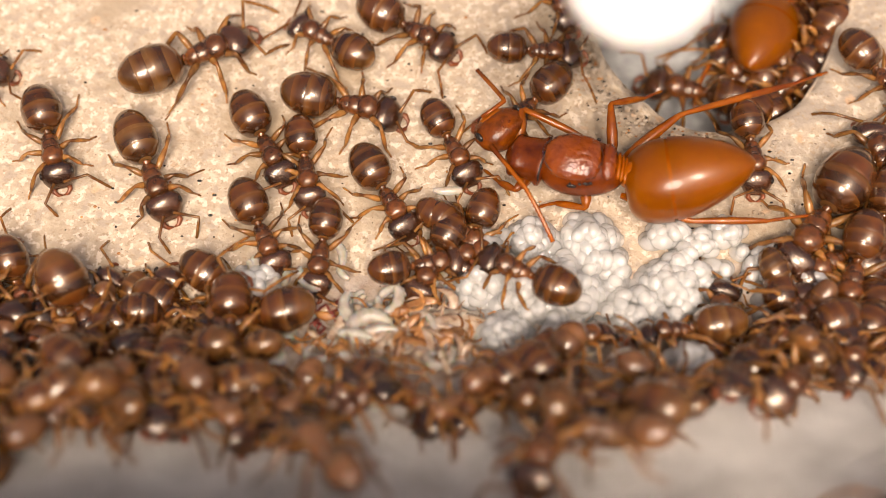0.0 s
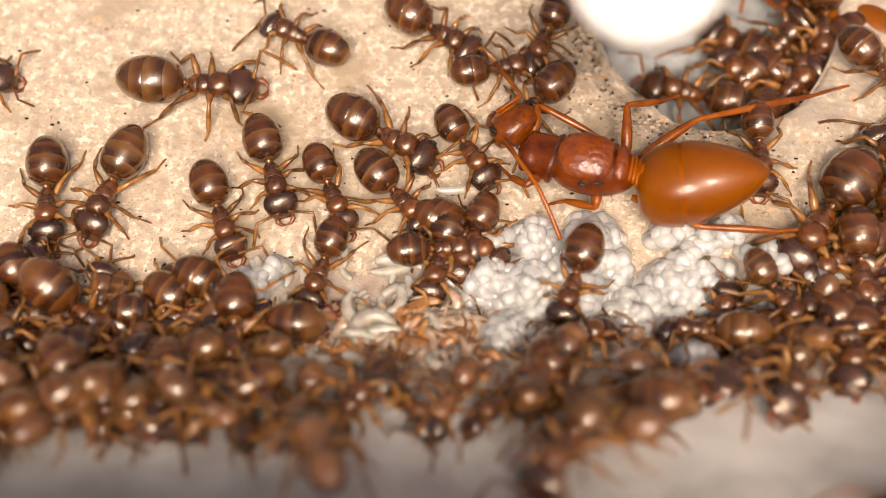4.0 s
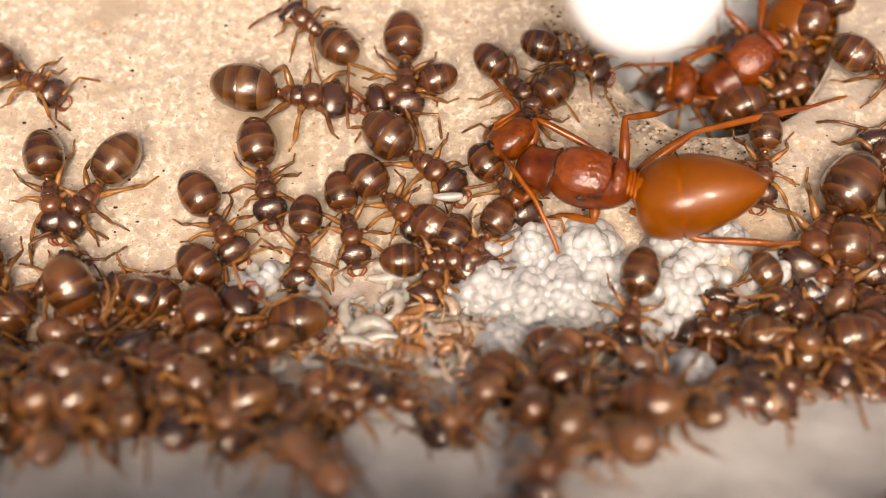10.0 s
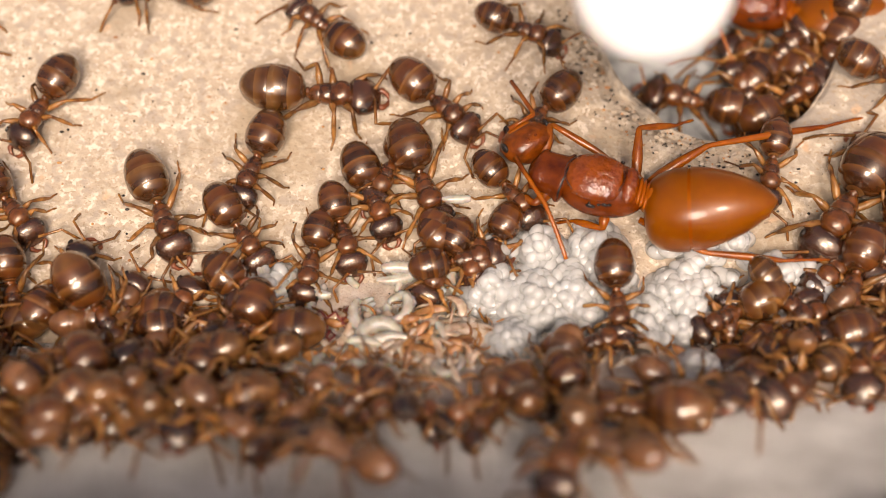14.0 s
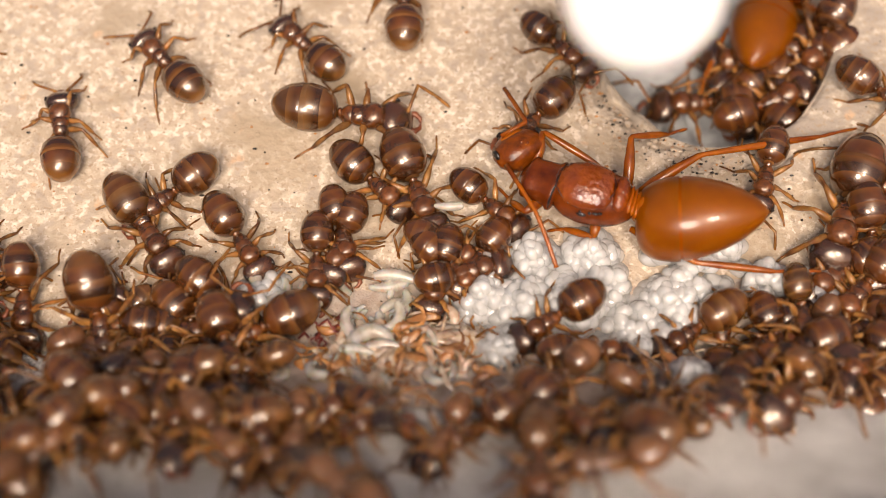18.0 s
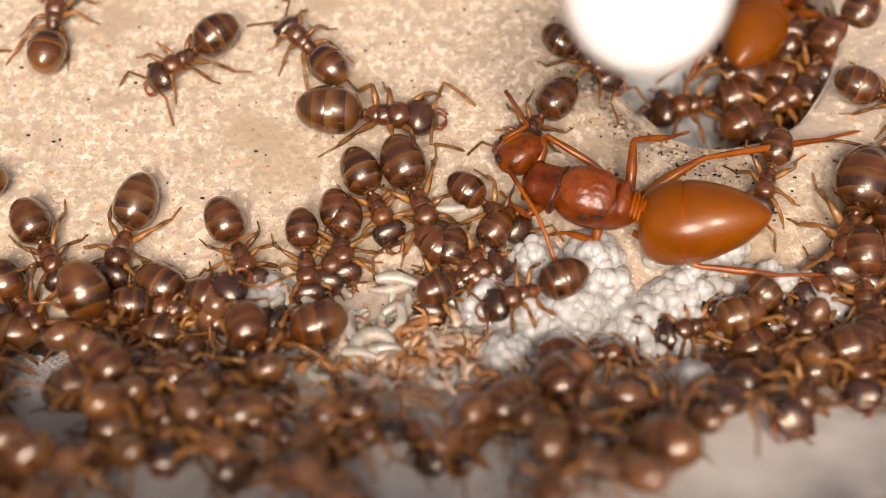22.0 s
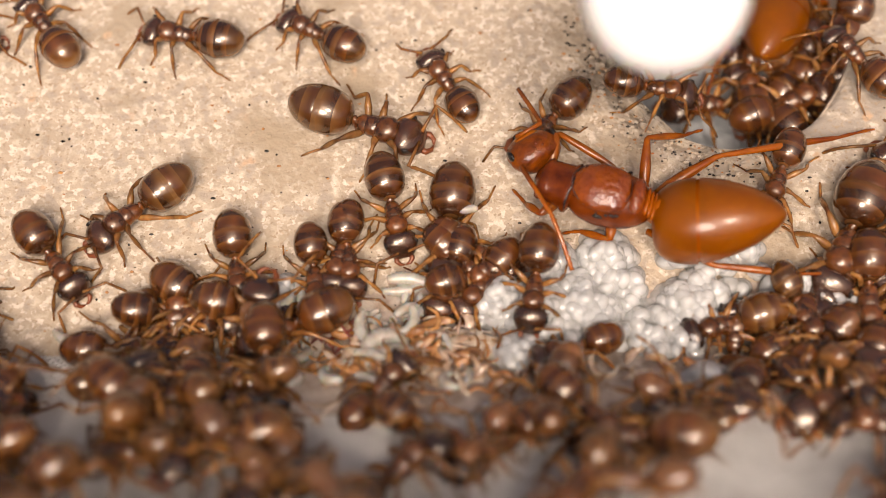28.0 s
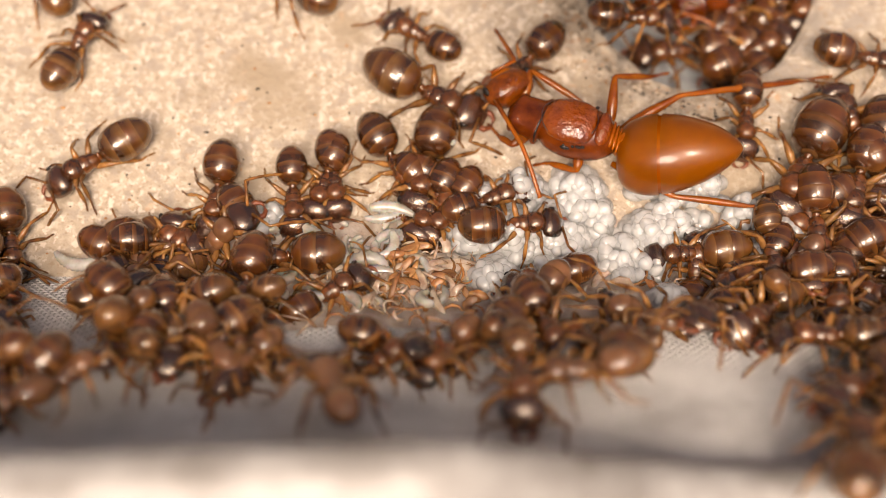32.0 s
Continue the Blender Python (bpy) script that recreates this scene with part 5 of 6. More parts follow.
    walk(COLONY["i"], steps(
        (0, 0.76, -0.23, -110, 0.00), (3, 0.58, -0.38, -111, 0.00), (9, 0.92, -0.20, -122, 0.00), (13, 1.04, -0.22, -119, 0.00), (16, 0.85, -0.48, -121, 0.00),
        (19, 0.70, -0.40, -130, 0.00), (22, 0.72, -0.14, -126, 0.00), (24, 1.08, 0.00, -135, 0.00), (25, 0.73, -0.14, -126, 0.00), (28, 0.52, -1.02, -128, 0.00),
        (29, -0.18, -1.02, -135, 0.00), (30, 0.23, -1.16, -129, 0.00), (31, 0.04, -0.88, -127, 0.00), (32, 0.16, -0.96, -125, 0.00)))
    walk(COLONY["j"], steps(
        (0, -0.42, -0.83, 9, 0.10), (6, 0.14, -0.25, 2, 0.10), (9, -0.39, -0.50, -1, 0.10), (11, 0.34, -0.54, 6, 0.10), (13, 0.40, -0.35, 12, 0.10),
        (16, 0.79, -0.55, 13, 0.10), (19, 0.90, -0.52, 17, 0.10), (21, 0.87, -0.63, 22, 0.10), (23, 0.76, -0.52, 25, 0.10), (25, 0.74, -0.50, 22, 0.10),
        (28, 0.77, -0.44, 18, 0.10), (29, 1.13, -0.35, 20, 0.10), (30, 2.01, -0.62, 16, 0.10), (32, 1.90, -0.34, 21, 0.10)))
    walk(COLONY["k"], steps(
        (0, 2.05, -1.18, 154, 0.55), (1, 2.04, -0.99, 157, 0.55), (1.5, 1.61, -0.64, 145, 0.55), (2, 1.69, 0.33, 100, 0.55), (2.25, 1.53, -0.13, 142, 0.55),
        (2.5, 1.36, -0.59, 184, 0.55), (3, 2.13, -1.33, 214, 0.55), (4.5, 4.19, -1.93, 272, 0.55), (6, 5.71, -1.90, 319, 0.55), (7, 5.50, -2.41, 277, 0.55),
        (8, 5.89, -2.24, 267, 0.55), (9, 5.45, -2.46, 263, 0.55), (10, 5.41, -2.49, 255, 0.55), (11, 5.25, -2.34, 264, 0.55), (12, 4.91, -2.38, 271, 0.55),
        (13, 4.76, -2.30, 273, 0.55), (16, 5.16, -2.07, 261, 0.55), (16.5, 4.11, -2.17, 223, 0.55), (17, 3.42, -2.03, 196, 0.55), (18, 2.88, -2.45, 213, 0.55),
        (19, 2.91, -2.17, 206, 0.55), (20, 2.51, -1.79, 207, 0.55), (21, 2.33, -1.57, 194, 0.55), (22, 2.16, -1.44, 201, 0.55), (23, 2.62, -2.05, 264, 0.55),
        (24, 2.35, -2.16, 257, 0.55), (25, 2.51, -2.02, 264, 0.55), (28, 2.15, -1.32, 262, 0.55), (29, 2.50, -1.35, 274, 0.55), (29.5, 2.72, -1.32, 312, 0.55),
        (30, 2.69, -1.59, 340, 0.55), (31, 2.48, -1.56, 362, 0.55), (32, 2.75, -1.47, 364, 0.55)))
    walk(COLONY["l"], steps(
        (0, 11.22, 0.13, -125, 0.00), (1, 11.15, 0.17, -126, 0.00), (2, 11.23, 0.20, -130, 0.00), (3, 11.22, 0.16, -126, 0.00), (6, 11.22, 0.26, -132, 0.00),
        (9, 11.27, 0.19, -128, 0.00), (11, 11.65, 0.34, -124, 0.00), (12, 12.00, 1.01, -128, 0.00), (13, 11.88, 0.95, -127, 0.00), (16, 12.21, 0.99, -116, 0.00),
        (17, 12.21, 0.97, -114, 0.00), (19, 12.37, 0.87, -109, 0.00), (20, 12.46, 0.87, -109, 0.00), (21, 12.35, 0.71, -110, 0.00), (23, 12.26, 0.37, -105, 0.00),
        (25, 12.00, 0.46, -116, 0.00), (28, 11.57, 0.08, -115, 0.00), (29, 11.59, 0.20, -119, 0.00), (30, 11.66, 0.24, -113, 0.00), (31, 11.44, 0.22, -116, 0.00),
        (32, 11.53, 0.30, -118, 0.00)))
    walk(COLONY["m"], steps(
        (0, 14.30, 5.41, -55, 0.00), (6, 14.31, 5.63, -46, 0.00), (13, 14.45, 5.91, -31, 0.00), (19, 14.54, 5.29, -38, 0.00), (23, 14.55, 5.28, -19, 0.00),
        (25, 14.41, 5.15, 5, 0.00), (26.5, 13.60, 6.17, 66, 0.00), (28, 12.80, 7.18, 127, 0.00), (29, 13.66, 5.59, 127, 0.00), (29.5, 14.57, 5.16, 52, 0.00),
        (30, 15.49, 4.74, -23, 0.00), (31, 14.85, 4.92, -16, 0.00), (32, 14.70, 4.81, -13, 0.00)))
    walk(COLONY["o"], steps(
        (0, -4.11, 7.29, 148, 0.00), (1, -4.54, 7.23, 153, 0.00), (2, -4.87, 7.22, 158, 0.00), (3, -5.14, 7.34, 154, 0.00), (6, -4.46, 7.32, 146, 0.00),
        (7, -4.04, 7.25, 128, 0.00), (8, -3.90, 7.42, 117, 0.00), (9, -4.54, 7.56, 140, 0.00), (10, -4.47, 7.88, 138, 0.00), (11, -4.50, 7.83, 140, 0.00),
        (12, -4.45, 8.02, 136, 0.00), (13, -4.44, 8.25, 140, 0.00), (16, -4.97, 7.95, 139, 0.00), (17, -4.94, 7.84, 144, 0.00), (18, -4.87, 7.72, 135, 0.00),
        (19, -4.80, 7.84, 139, 0.00), (20, -4.73, 7.78, 130, 0.00), (21, -4.77, 7.66, 134, 0.00), (22, -4.76, 7.71, 132, 0.00), (23, -4.64, 7.79, 130, 0.00),
        (24, -4.63, 7.77, 125, 0.00), (25, -4.72, 7.81, 125, 0.00), (28, -4.93, 8.11, 151, 0.00), (29, -5.22, 8.00, 152, 0.00), (30, -5.02, 8.45, 154, 0.00),
        (31, -5.38, 8.42, 154, 0.00), (32, -5.40, 7.83, 150, 0.00)))
    walk(COLONY["p"], steps(
        (0, -0.78, 7.28, -31, 0.00), (1, -0.58, 6.93, -40, 0.00), (2, -0.20, 7.83, -0, 0.00), (3, -0.16, 7.25, -35, 0.00), (6, 0.43, 6.98, -31, 0.00),
        (7, 0.41, 6.63, -42, 0.00), (8, 0.23, 6.67, -43, 0.00), (9, -0.76, 6.21, -63, 0.00), (10, -1.25, 5.78, -87, 0.00), (11, -1.52, 5.15, -109, 0.00),
        (12, -1.31, 4.13, -98, 0.00), (13, -0.74, 4.35, -62, 0.00), (16, 0.27, 5.39, -24, 0.00), (17, 0.08, 6.21, 19, 0.00), (17.5, -0.80, 8.11, 66, 0.00),
        (18, -1.37, 9.54, 91, 0.00), (19, -1.23, 14.18, 91, 0.00), (32, -1.32, 12.69, 91, 0.00)))
    walk(COLONY["q"], steps(
        (0, 3.33, 6.61, -3, 0.00), (1, 2.96, 6.51, -7, 0.00), (2, 3.10, 6.64, 4, 0.00), (3, 2.43, 6.55, 29, 0.00), (4.5, 1.88, 5.70, 2, 0.00),
        (6, 0.99, 5.26, -1, 0.00), (7, 0.00, 5.28, -28, 0.00), (8, -0.21, 4.81, -44, 0.00), (8.5, -0.09, 5.59, -95, 0.00), (9, 0.46, 6.38, -133, 0.00),
        (10, -1.43, 5.32, -161, 0.00), (11, -1.04, 4.80, -148, 0.00), (12, -1.70, 3.24, -158, 0.00), (13, -2.54, 2.98, -124, 0.00), (16, -0.32, 1.10, -106, 0.00),
        (17, 0.18, 1.23, -100, 0.00), (18, -3.28, 0.14, -107, 0.00), (20, -3.39, 0.08, -107, 0.00), (25, -3.61, -0.04, -100, 0.00), (32, -3.75, 0.00, -106, 0.00)))
    walk(COLONY["r"], steps(
        (0, 3.77, 8.58, -60, 0.00), (3, 3.17, 6.86, -110, 0.00), (6, 2.91, 7.14, -132, 0.00), (7, 2.54, 8.24, -190, 0.00), (8, 2.07, 7.73, -157, 0.00),
        (8.5, 3.36, 7.34, -94, 0.00), (9, 4.65, 6.95, -30, 0.00), (10, 4.28, 6.48, -23, 0.00), (11, 5.13, 6.67, -11, 0.00), (12, 6.27, 5.63, -28, 0.00),
        (13, 6.15, 6.07, -11, 0.00), (14.5, 1.34, 8.09, -28, 0.00), (15.5, 1.99, 7.64, -14, 0.00), (16, 2.60, 7.45, -10, 0.00), (17, 3.49, 6.79, -35, 0.00),
        (18, 4.01, 7.14, -43, 0.00), (19, 4.99, 6.70, -49, 0.00), (20, 4.93, 6.61, -50, 0.00), (21, 5.25, 6.80, -33, 0.00), (22, 4.74, 6.83, -37, 0.00),
        (23, 5.13, 6.73, -32, 0.00), (24, 5.22, 6.54, -27, 0.00), (25, 5.97, 5.94, -16, 0.00), (28, 6.57, 5.81, -10, 0.00), (29, 6.65, 5.82, -6, 0.00),
        (30, 7.35, 6.27, -3, 0.00), (31, 6.95, 6.51, -3, 0.00), (32, 6.96, 6.44, -3, 0.00)))
    walk(COLONY["s"], steps(
        (0, -10.26, 12.72, 157, 0.00), (13, -10.53, 12.79, 158, 0.00), (14.5, -9.87, 6.89, 188, 0.00), (15.5, -9.76, 4.73, 168, 0.00), (16, -9.54, 4.73, 168, 0.00),
        (17, -9.63, 5.93, 168, 0.00), (18, -9.42, 7.08, 132, 0.00), (19, -8.59, 7.81, 108, 0.00), (20, -7.95, 8.43, 95, 0.00), (21, -8.96, 8.07, 148, 0.00),
        (22, -8.70, 6.93, 220, 0.00), (23, -9.10, 7.01, 216, 0.00), (24, -9.35, 7.25, 207, 0.00), (25, -9.06, 6.72, 229, 0.00), (26.5, -9.28, 7.31, 203, 0.00),
        (28, -9.22, 7.93, 169, 0.00), (29, -9.66, 7.46, 186, 0.00), (30, -9.58, 8.41, 172, 0.00), (32, -10.35, 8.97, 172, 0.00)))
    walk(COLONY["t"], steps(
        (0, -15.22, 6.17, -9, 0.00), (5, -14.95, 5.81, -10, 0.00), (6, -14.07, 5.71, -26, 0.00), (7, -13.21, 5.83, -38, 0.00), (8, -13.97, 5.05, -61, 0.00),
        (9, -14.10, 5.11, -66, 0.00), (10, -13.31, 5.78, -30, 0.00), (11, -14.07, 5.35, -53, 0.00), (12, -13.55, 1.32, -56, 0.00), (13, -13.24, 1.38, -49, 0.00),
        (15, -14.31, 0.93, -52, 0.00), (16, -14.52, 0.71, -49, 0.00), (32, -15.82, -1.62, -52, 0.00)))
    walk(COLONY["u"], steps(
        (0, -14.19, -0.73, 40, 0.00), (13, -11.73, -1.16, 58, 0.00), (15, -11.90, 0.28, 74, 0.00), (16, -11.90, 1.78, 86, 0.00), (17, -11.86, 3.00, 83, 0.00),
        (18, -12.36, 4.65, 98, 0.00), (19, -12.91, 5.53, 111, 0.00), (20, -12.84, 6.68, 100, 0.00), (21, -13.62, 7.83, 116, 0.00), (22, -13.01, 8.67, 87, 0.00),
        (23, -13.35, 9.03, 96, 0.00), (24, -13.98, 9.20, 105, 0.00), (25, -13.98, 9.03, 114, 0.00), (28, -13.78, 8.50, 127, 0.00), (29, -13.84, 8.39, 113, 0.00),
        (30, -13.31, 8.57, 109, 0.00), (31, -13.48, 8.26, 113, 0.00), (32, -13.91, 8.38, 119, 0.00)))
    walk(COLONY["w"], steps(
        (0, -15.31, -0.69, -43, 0.00), (19, -13.91, 0.10, -52, 0.00), (20, -12.35, -0.07, -51, 0.00), (21, -12.31, -0.09, -55, 0.00), (22, -12.18, 0.05, -59, 0.00),
        (23, -12.06, -0.02, -56, 0.00), (24, -12.08, -0.06, -57, 0.00), (25, -12.19, -0.10, -56, 0.00), (28, -12.18, -0.21, -51, 0.00), (29, -12.20, -0.05, -63, 0.00),
        (30, -13.00, 0.05, -74, 0.00), (31, -13.63, -0.59, -87, 0.00), (32, -13.48, -2.19, -77, 0.00)))
    walk(COLONY["n"], steps(
        (0, -16.87, 6.59, 10, 0.00), (29, -16.14, 7.61, 11, 0.00), (30, -13.99, 5.54, 22, 0.00), (31, -12.19, 4.81, 29, 0.00), (32, -12.15, 5.59, 67, 0.00)))
    walk(COLONY["aa"], steps(
        (0, -4.31, 2.28, -80, 0.00), (1, -4.56, 2.25, -77, 0.00), (2, -3.82, 2.67, -58, 0.00), (3, -3.61, 2.09, -60, 0.00), (6, -3.28, 0.75, -81, 0.00),
        (7, -3.39, 1.14, -74, 0.00), (8, -3.35, 0.94, -78, 0.00), (9, -3.10, 0.81, -77, 0.00), (10, -2.92, 0.52, -76, 0.00), (11, -3.05, 0.50, -73, 0.00),
        (12, -3.34, 0.22, -67, 0.00), (13, -3.33, 0.20, -73, 0.00), (16, -3.43, 0.56, -73, 0.00), (17, -3.25, 0.49, -69, 0.00), (18, -3.13, 0.40, -75, 0.00),
        (19, -3.23, 0.31, -76, 0.00), (20, -2.98, 0.21, -76, 0.00), (21, -3.08, 0.21, -79, 0.00), (22, -3.24, 0.32, -80, 0.00), (23, -3.25, 0.13, -80, 0.00),
        (24, -3.24, 0.05, -80, 0.00), (25, -3.29, -0.21, -79, 0.00), (28, -3.39, -0.14, -83, 0.00), (29, -3.19, -0.02, -82, 0.00), (30, -3.41, 0.31, -77, 0.00),
        (31, -3.60, 0.06, -82, 0.00), (32, -3.36, 0.09, -82, 0.00)))
    walk(COLONY["ab"], steps(
        (0, -3.81, -0.60, -97, 0.00), (1, -3.86, -0.58, -100, 0.00), (2, -3.82, -0.80, -99, 0.00), (3, -3.95, -1.23, -109, 0.00), (6, -3.79, -0.99, -97, 0.00),
        (7, -3.77, -1.05, -78, 0.00), (8, -4.16, -0.91, -97, 0.00), (10, -4.36, -0.31, -94, 0.00), (11, -4.23, -1.11, -103, 0.00), (12, -4.32, -0.93, -98, 0.00),
        (13, -4.41, -0.80, -106, 0.00), (16, -4.12, -0.57, -79, 0.00), (17, -3.85, -0.56, -75, 0.00), (18, -3.95, -0.55, -89, 0.00), (19, -4.02, -0.56, -92, 0.00),
        (20, -4.02, -0.67, -82, 0.00), (21, -4.12, -0.66, -85, 0.00), (22, -4.31, -0.34, -82, 0.00), (23, -4.39, -0.18, -77, 0.00), (24, -4.42, -0.49, -79, 0.00),
        (25, -4.42, -0.71, -85, 0.00), (28, -4.38, -0.80, -82, 0.00), (29, -4.20, -0.68, -82, 0.00), (30, -4.60, -0.42, -78, 0.00), (31, -4.78, -0.30, -78, 0.00),
        (32, -4.66, -0.54, -85, 0.00)))
    walk(COLONY["y"], steps(
        (0, 6.60, -3.49, -173, 0.20), (9, 7.74, -3.31, -203, 0.20), (13, 8.15, -2.55, -156, 0.20), (16, 7.42, -2.33, -152, 0.20), (17, 7.26, -2.53, -146, 0.20),
        (19, 6.97, -2.80, -148, 0.20), (21, 7.03, -2.40, -162, 0.20), (22, 7.25, -2.37, -166, 0.20), (23, 7.29, -2.46, -165, 0.20), (25, 7.19, -2.42, -165, 0.20),
        (28, 7.56, -2.29, -164, 0.20), (29, 7.82, -2.22, -164, 0.20), (30, 7.86, -2.47, -172, 0.20), (31, 7.70, -2.58, -163, 0.20), (32, 7.58, -2.34, -174, 0.20)))
    walk(COLONY["z"], steps(
        (0, 3.97, -3.76, 33, 0.10), (6, 4.03, -3.60, 36, 0.10), (11, 4.19, -3.70, 3, 0.10), (13, 4.21, -3.51, 27, 0.10), (17, 4.44, -3.78, 3, 0.10),
        (19, 4.54, -3.53, 12, 0.10), (22, 4.47, -3.65, 7, 0.10), (25, 3.92, -2.78, 39, 0.10), (26, 3.60, -2.99, 93, 0.10), (27, 3.28, -3.20, 147, 0.10),
        (28, 2.96, -3.41, 201, 0.10), (29, 3.19, -3.60, 205, 0.10), (30, 3.13, -3.74, 208, 0.10), (31, 3.03, -3.78, 208, 0.10), (32, 3.05, -3.67, 197, 0.10)))
    walk(COLONY["ba"], steps(
        (0, 2.51, 4.39, -134, 0.00), (32, 2.69, 4.41, -131, 0.00)))
    walk(COLONY["bb"], steps(
        (0, 9.71, 2.76, -85, 0.00), (19, 10.03, 2.43, -108, 0.00), (28, 9.86, 2.44, -113, 0.00), (32, 10.08, 2.31, -97, 0.00)))
    walk(COLONY["ca"], steps(
        (0, 0.90, -0.20, -42, 0.00), (6, 0.85, -0.14, -42, 0.00), (9, 0.56, -0.13, -42, 0.00), (13, 0.49, -0.40, -43, 0.00), (16, 0.08, -0.66, -48, 0.00),
        (20, 0.71, -0.59, -39, 0.00), (25, 0.44, -0.39, -41, 0.00), (28, 0.34, -0.40, -44, 0.00), (28.6, 0.39, -0.34, -44, 0.00), (29, 0.31, -0.22, -44, 0.00),
        (32, 0.05, -0.25, -43, 0.00)))
    walk(COLONY["cb"], steps(
        (0, 2.91, 11.24, 117, 0.00), (2.75, 2.65, 10.32, 169, 0.00), (5.5, 2.39, 9.40, 222, 0.00), (7, 2.45, 6.55, 293, 0.00), (9, 1.95, 5.47, 313, 0.00),
        (10, 2.35, 5.45, 312, 0.00), (10.75, 2.68, 7.11, 366, 0.00), (11.5, 3.01, 8.77, 419, 0.00), (12.5, 3.49, 11.31, 427, 0.00), (32, 3.98, 12.56, 428, 0.00)))
    rnd = random.Random(41)
    for key, (x, y, heading) in LINGER.items():
        walk(COLONY[key], steps(*[(t, x + rnd.uniform(-0.18, 0.18), y + rnd.uniform(-0.12, 0.12), heading + rnd.uniform(-9, 9), 0.0) for t in (0, 2.5, 5, 8, 10.5, 13, 16, 18.5, 21, 24, 27, 29.5, 32)]))
    walk(mother, steps(
        (0, 4.19, 2.04, 171, 0.00), (1, 4.42, 2.21, 166, 0.00), (2, 4.47, 2.13, 167, 0.00), (3, 4.47, 2.11, 167, 0.00), (6, 4.45, 1.85, 168, 0.00),
        (7, 4.44, 1.85, 168, 0.00), (8, 4.45, 1.84, 169, 0.00), (9, 4.43, 1.83, 168, 0.00), (10, 4.46, 1.81, 168, 0.00), (11, 4.47, 1.74, 168, 0.00),
        (12, 4.55, 1.69, 165, 0.00), (13, 4.58, 1.66, 165, 0.00), (16, 4.57, 1.60, 164, 0.00), (17, 4.53, 1.63, 164, 0.00), (18, 4.54, 1.58, 164, 0.00),
        (19, 4.52, 1.55, 164, 0.00), (20, 4.50, 1.52, 163, 0.00), (21, 4.50, 1.54, 163, 0.00), (22, 4.53, 1.54, 164, 0.00), (23, 4.52, 1.54, 164, 0.00),
        (24, 4.52, 1.60, 163, 0.00), (25, 4.55, 1.61, 164, 0.00), (28, 4.53, 1.60, 164, 0.00), (28.5, 4.49, 1.54, 164, 0.00), (29, 4.51, 1.55, 165, 0.00),
        (30, 4.54, 1.57, 164, 0.00), (31, 4.45, 1.63, 162, 0.00), (32, 4.46, 1.64, 163, 0.00)))
    walk(second, steps(
        (0, 12.50, 10.35, 53, -2.25), (3, 12.78, 11.28, 68, -2.25), (3.83, 12.34, 10.47, 120, -2.25), (4.67, 11.90, 9.65, 171, -2.25), (5.5, 11.47, 8.84, 222, -2.25),
        (7, 11.35, 8.15, 224, -2.25), (8, 11.0, 7.8, 224, -2.25), (9, 10.75, 7.5, 222, -2.25), (10, 10.45, 7.4, 220, -2.25), (10.5, 10.8, 9.0, 146, -2.25),
        (10.75, 11.13, 10.45, 106, -2.25), (11, 12.23, 10.96, 69, -2.25), (12, 12.78, 11.14, 64, -2.25), (13, 12.96, 11.25, 63, -2.25), (13.75, 11.06, 10.05, 136, -2.25),
        (14.5, 10.6, 9.3, 209, -2.25), (16, 12.7, 10.5, 236, -2.25), (17, 12.4, 10.6, 233, -2.25), (17.25, 10.53, 10.18, 188, -2.25), (17.5, 9.74, 11.02, 142, -2.25),
        (17.75, 11.09, 11.08, 99, -2.25), (18, 12.44, 11.15, 56, -2.25), (19, 12.75, 11.23, 63, -2.25), (20, 12.53, 11.17, 59, -2.25), (21, 12.79, 11.17, 58, -2.25),
        (22, 12.3, 11.0, 50, -2.25), (23, 12.3, 10.9, 50, -2.25), (24, 12.2, 10.8, 49, -2.25), (25, 12.3, 11.1, 52, -2.25), (28, 12.42, 11.43, 54, -2.25),
        (28.33, 11.70, 10.28, 110, -2.25), (28.67, 10.98, 9.14, 167, -2.25), (29, 10.26, 7.99, 223, -2.25), (30, 11.09, 8.53, 204, -2.25), (32, 10.27, 8.72, 205, -2.25)))
    # one troop crosses the bare mesh and goes back, another comes up at the end
    for i, (ant, (x, y, a, due)) in enumerate(zip(PASSING, PASSERS)):
        far, late, lift = 16.2 + 0.35 * (i % 6), 0.2 * (i % 4), 0.25
        rows = [(0, far, 180), (due - 2.6 + late, far, 180), (due - 0.9 + late, x + 0.5, 182), (due, x, a)]
        if due < 27:
            rows += [(due + 0.8, x - 0.2, a - 40 if a > 180 else a + 40), (due + 1.6, x + 1.5, 110 if a < 180 else 250), (due + 2.8, far, 60 if a < 180 else 300), (32, far, 60 if a < 180 else 300)]
        else:
            rows += [(32, x - 0.3, a + 15)]
        walk(ant, [(t, on_ground(px, y, b, lift)) for t, px, b in rows])
    # the crowd shuffles; after a while some ants leave parts of the mesh bare
    bare = [(-12.3, -2.75, 0.6, 7.5), (-10.8, -6.2, 0.6, 21.0), (-3.3, -6.2, 0.8, 26.0), (-11.4, -4.2, 0.7, 15.0), (-7.1, -3.3, 0.3, 19.0), (-12.2, -3.1, 0.9, 26.0)]
    rnd = random.Random(5)
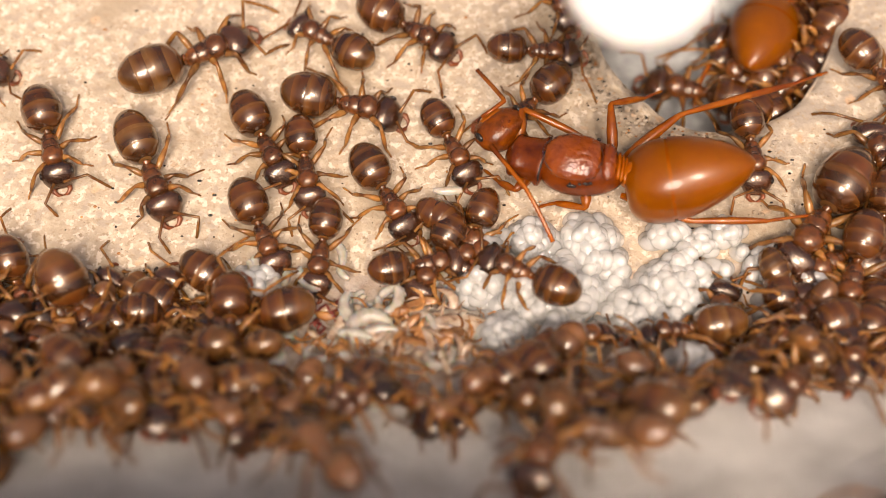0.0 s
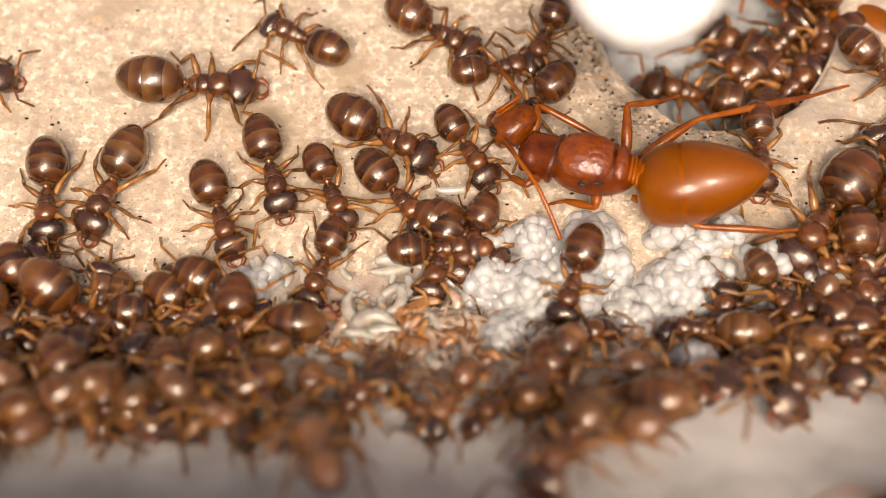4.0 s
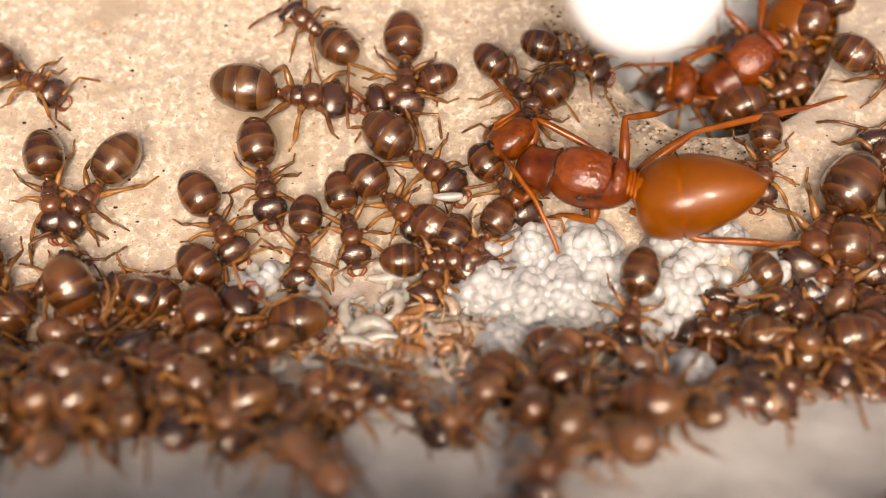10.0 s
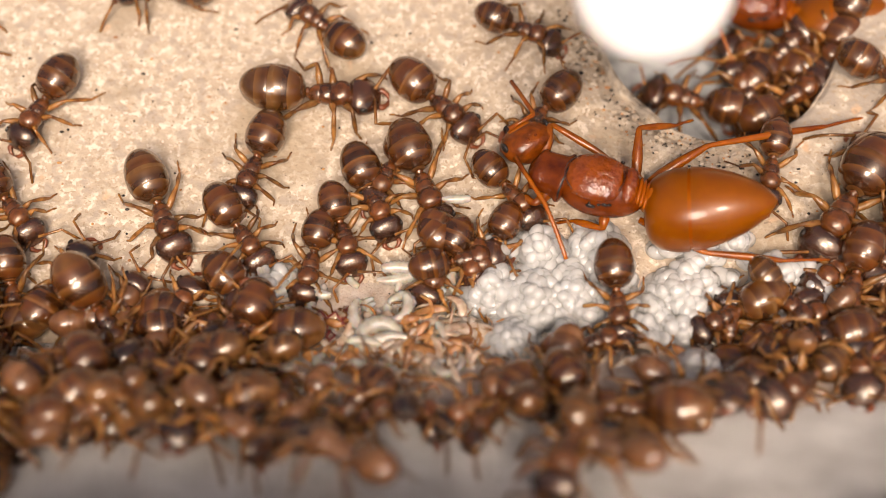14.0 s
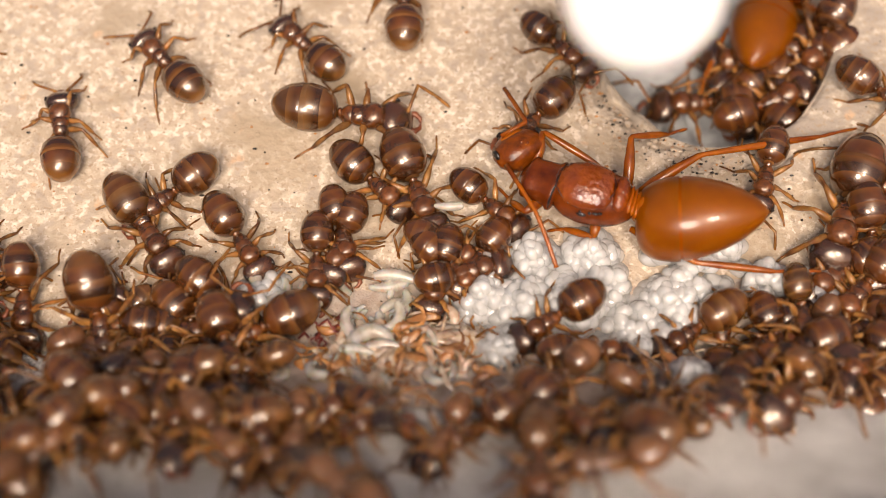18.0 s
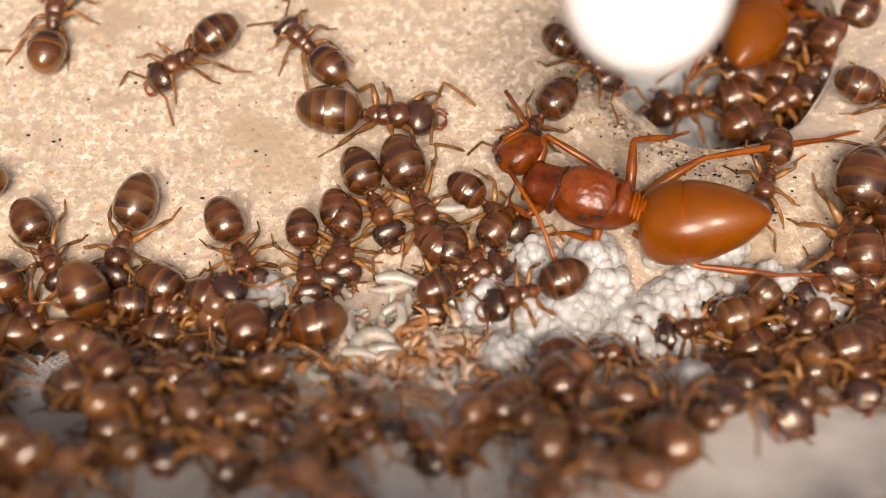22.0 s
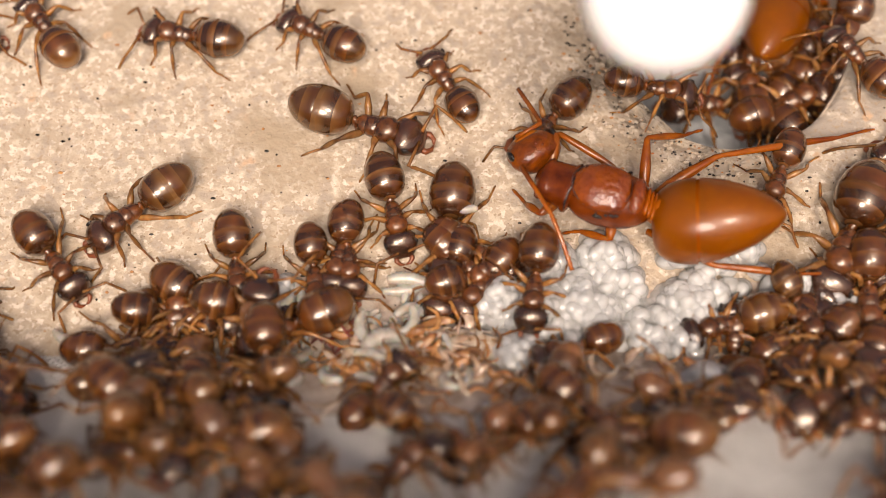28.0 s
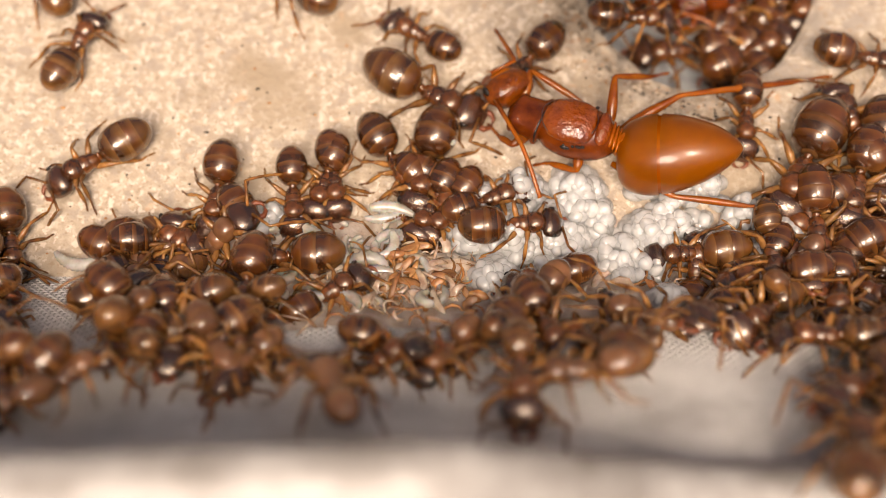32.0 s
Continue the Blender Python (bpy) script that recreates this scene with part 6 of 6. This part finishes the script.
    for ant, (x, y, a, lift, size, k, roll, nod) in zip(CROWD_ANTS, CROWD):
        rows, t, dx, dy, da = [], 0.0, 0.0, 0.0, 0.0
        while True:
            px, py = x + dx, y + dy
            if y > -2.75 and x < -9.5 and t > 25.0:
                px -= 4.5
            if -8.15 < y < -6.0 and t > 15.5 and x < 5:
                py -= 0.55
            for bx, by, br, bt in bare:
                d = math.hypot(px - bx, py - by)
                if t > bt and d < br + 1.55:
                    px, py = bx + (px - bx) / max(d, 0.1) * (br + 1.55), by + (py - by) / max(d, 0.1) * (br + 1.55)
            rows.append((t, on_ground(px, py if y < -8.15 else min(max(-8.4, py), max(y, -1.7)), a + da, lift, roll, nod)))
            if t >= 32.0:
                break
            t = min(32.0, t + rnd.uniform(1.5, 3.5))
            dx, dy, da = rnd.uniform(-0.4, 0.4), rnd.uniform(-0.25, 0.25), rnd.uniform(-25, 25)
        walk(ant, rows)
    # legs stride in two sets of three as the ants go, antennae feel about
    for key, ant in COLONY.items():
        curves = {}
        keys = ant.animation_data
        for curve in keys.action.layers[0].strips[0].channelbag(keys.action_slot).fcurves:
            if curve.data_path == "location":
                curves[curve.array_index] = curve
        way, spots = 0.0, []
        last = None
        for i in range(108):
            t = 0.3 * i if i < 107 else 32.0
            here = Vector([curves[c].evaluate(frame(t)) for c in range(2)]) / MM
            speed = 0.0 if last is None else (here - last).length / 0.3
            way += 0.0 if last is None else (here - last).length
            last = here
            spots.append((min(t, 32.0), way, min(1.0, speed / 0.9)))
        for n, leg in enumerate([c for c in ant.children if c.name.startswith("leg")]):
            phase = math.pi * (n % 2) + math.pi * (n // 3)
            rest = Matrix.Translation(leg.location)
            walk(leg, [(t, rest @ pose(0, 0, 0, 0, 0, 20 * go * math.sin(w * 3.2 + phase))) for t, w, go in spots])
        head = next(c for c in ant.children if c.name.startswith("head"))
        for n, feeler in enumerate([c for c in head.children if c.name.startswith("antenna")]):
            rest = Matrix.Translation(feeler.location)
            walk(feeler, [(t, rest @ pose(0, 0, 0, 0, 0, rnd.uniform(-24, 24))) for t in [1.6 * i for i in range(21)]])


motions()
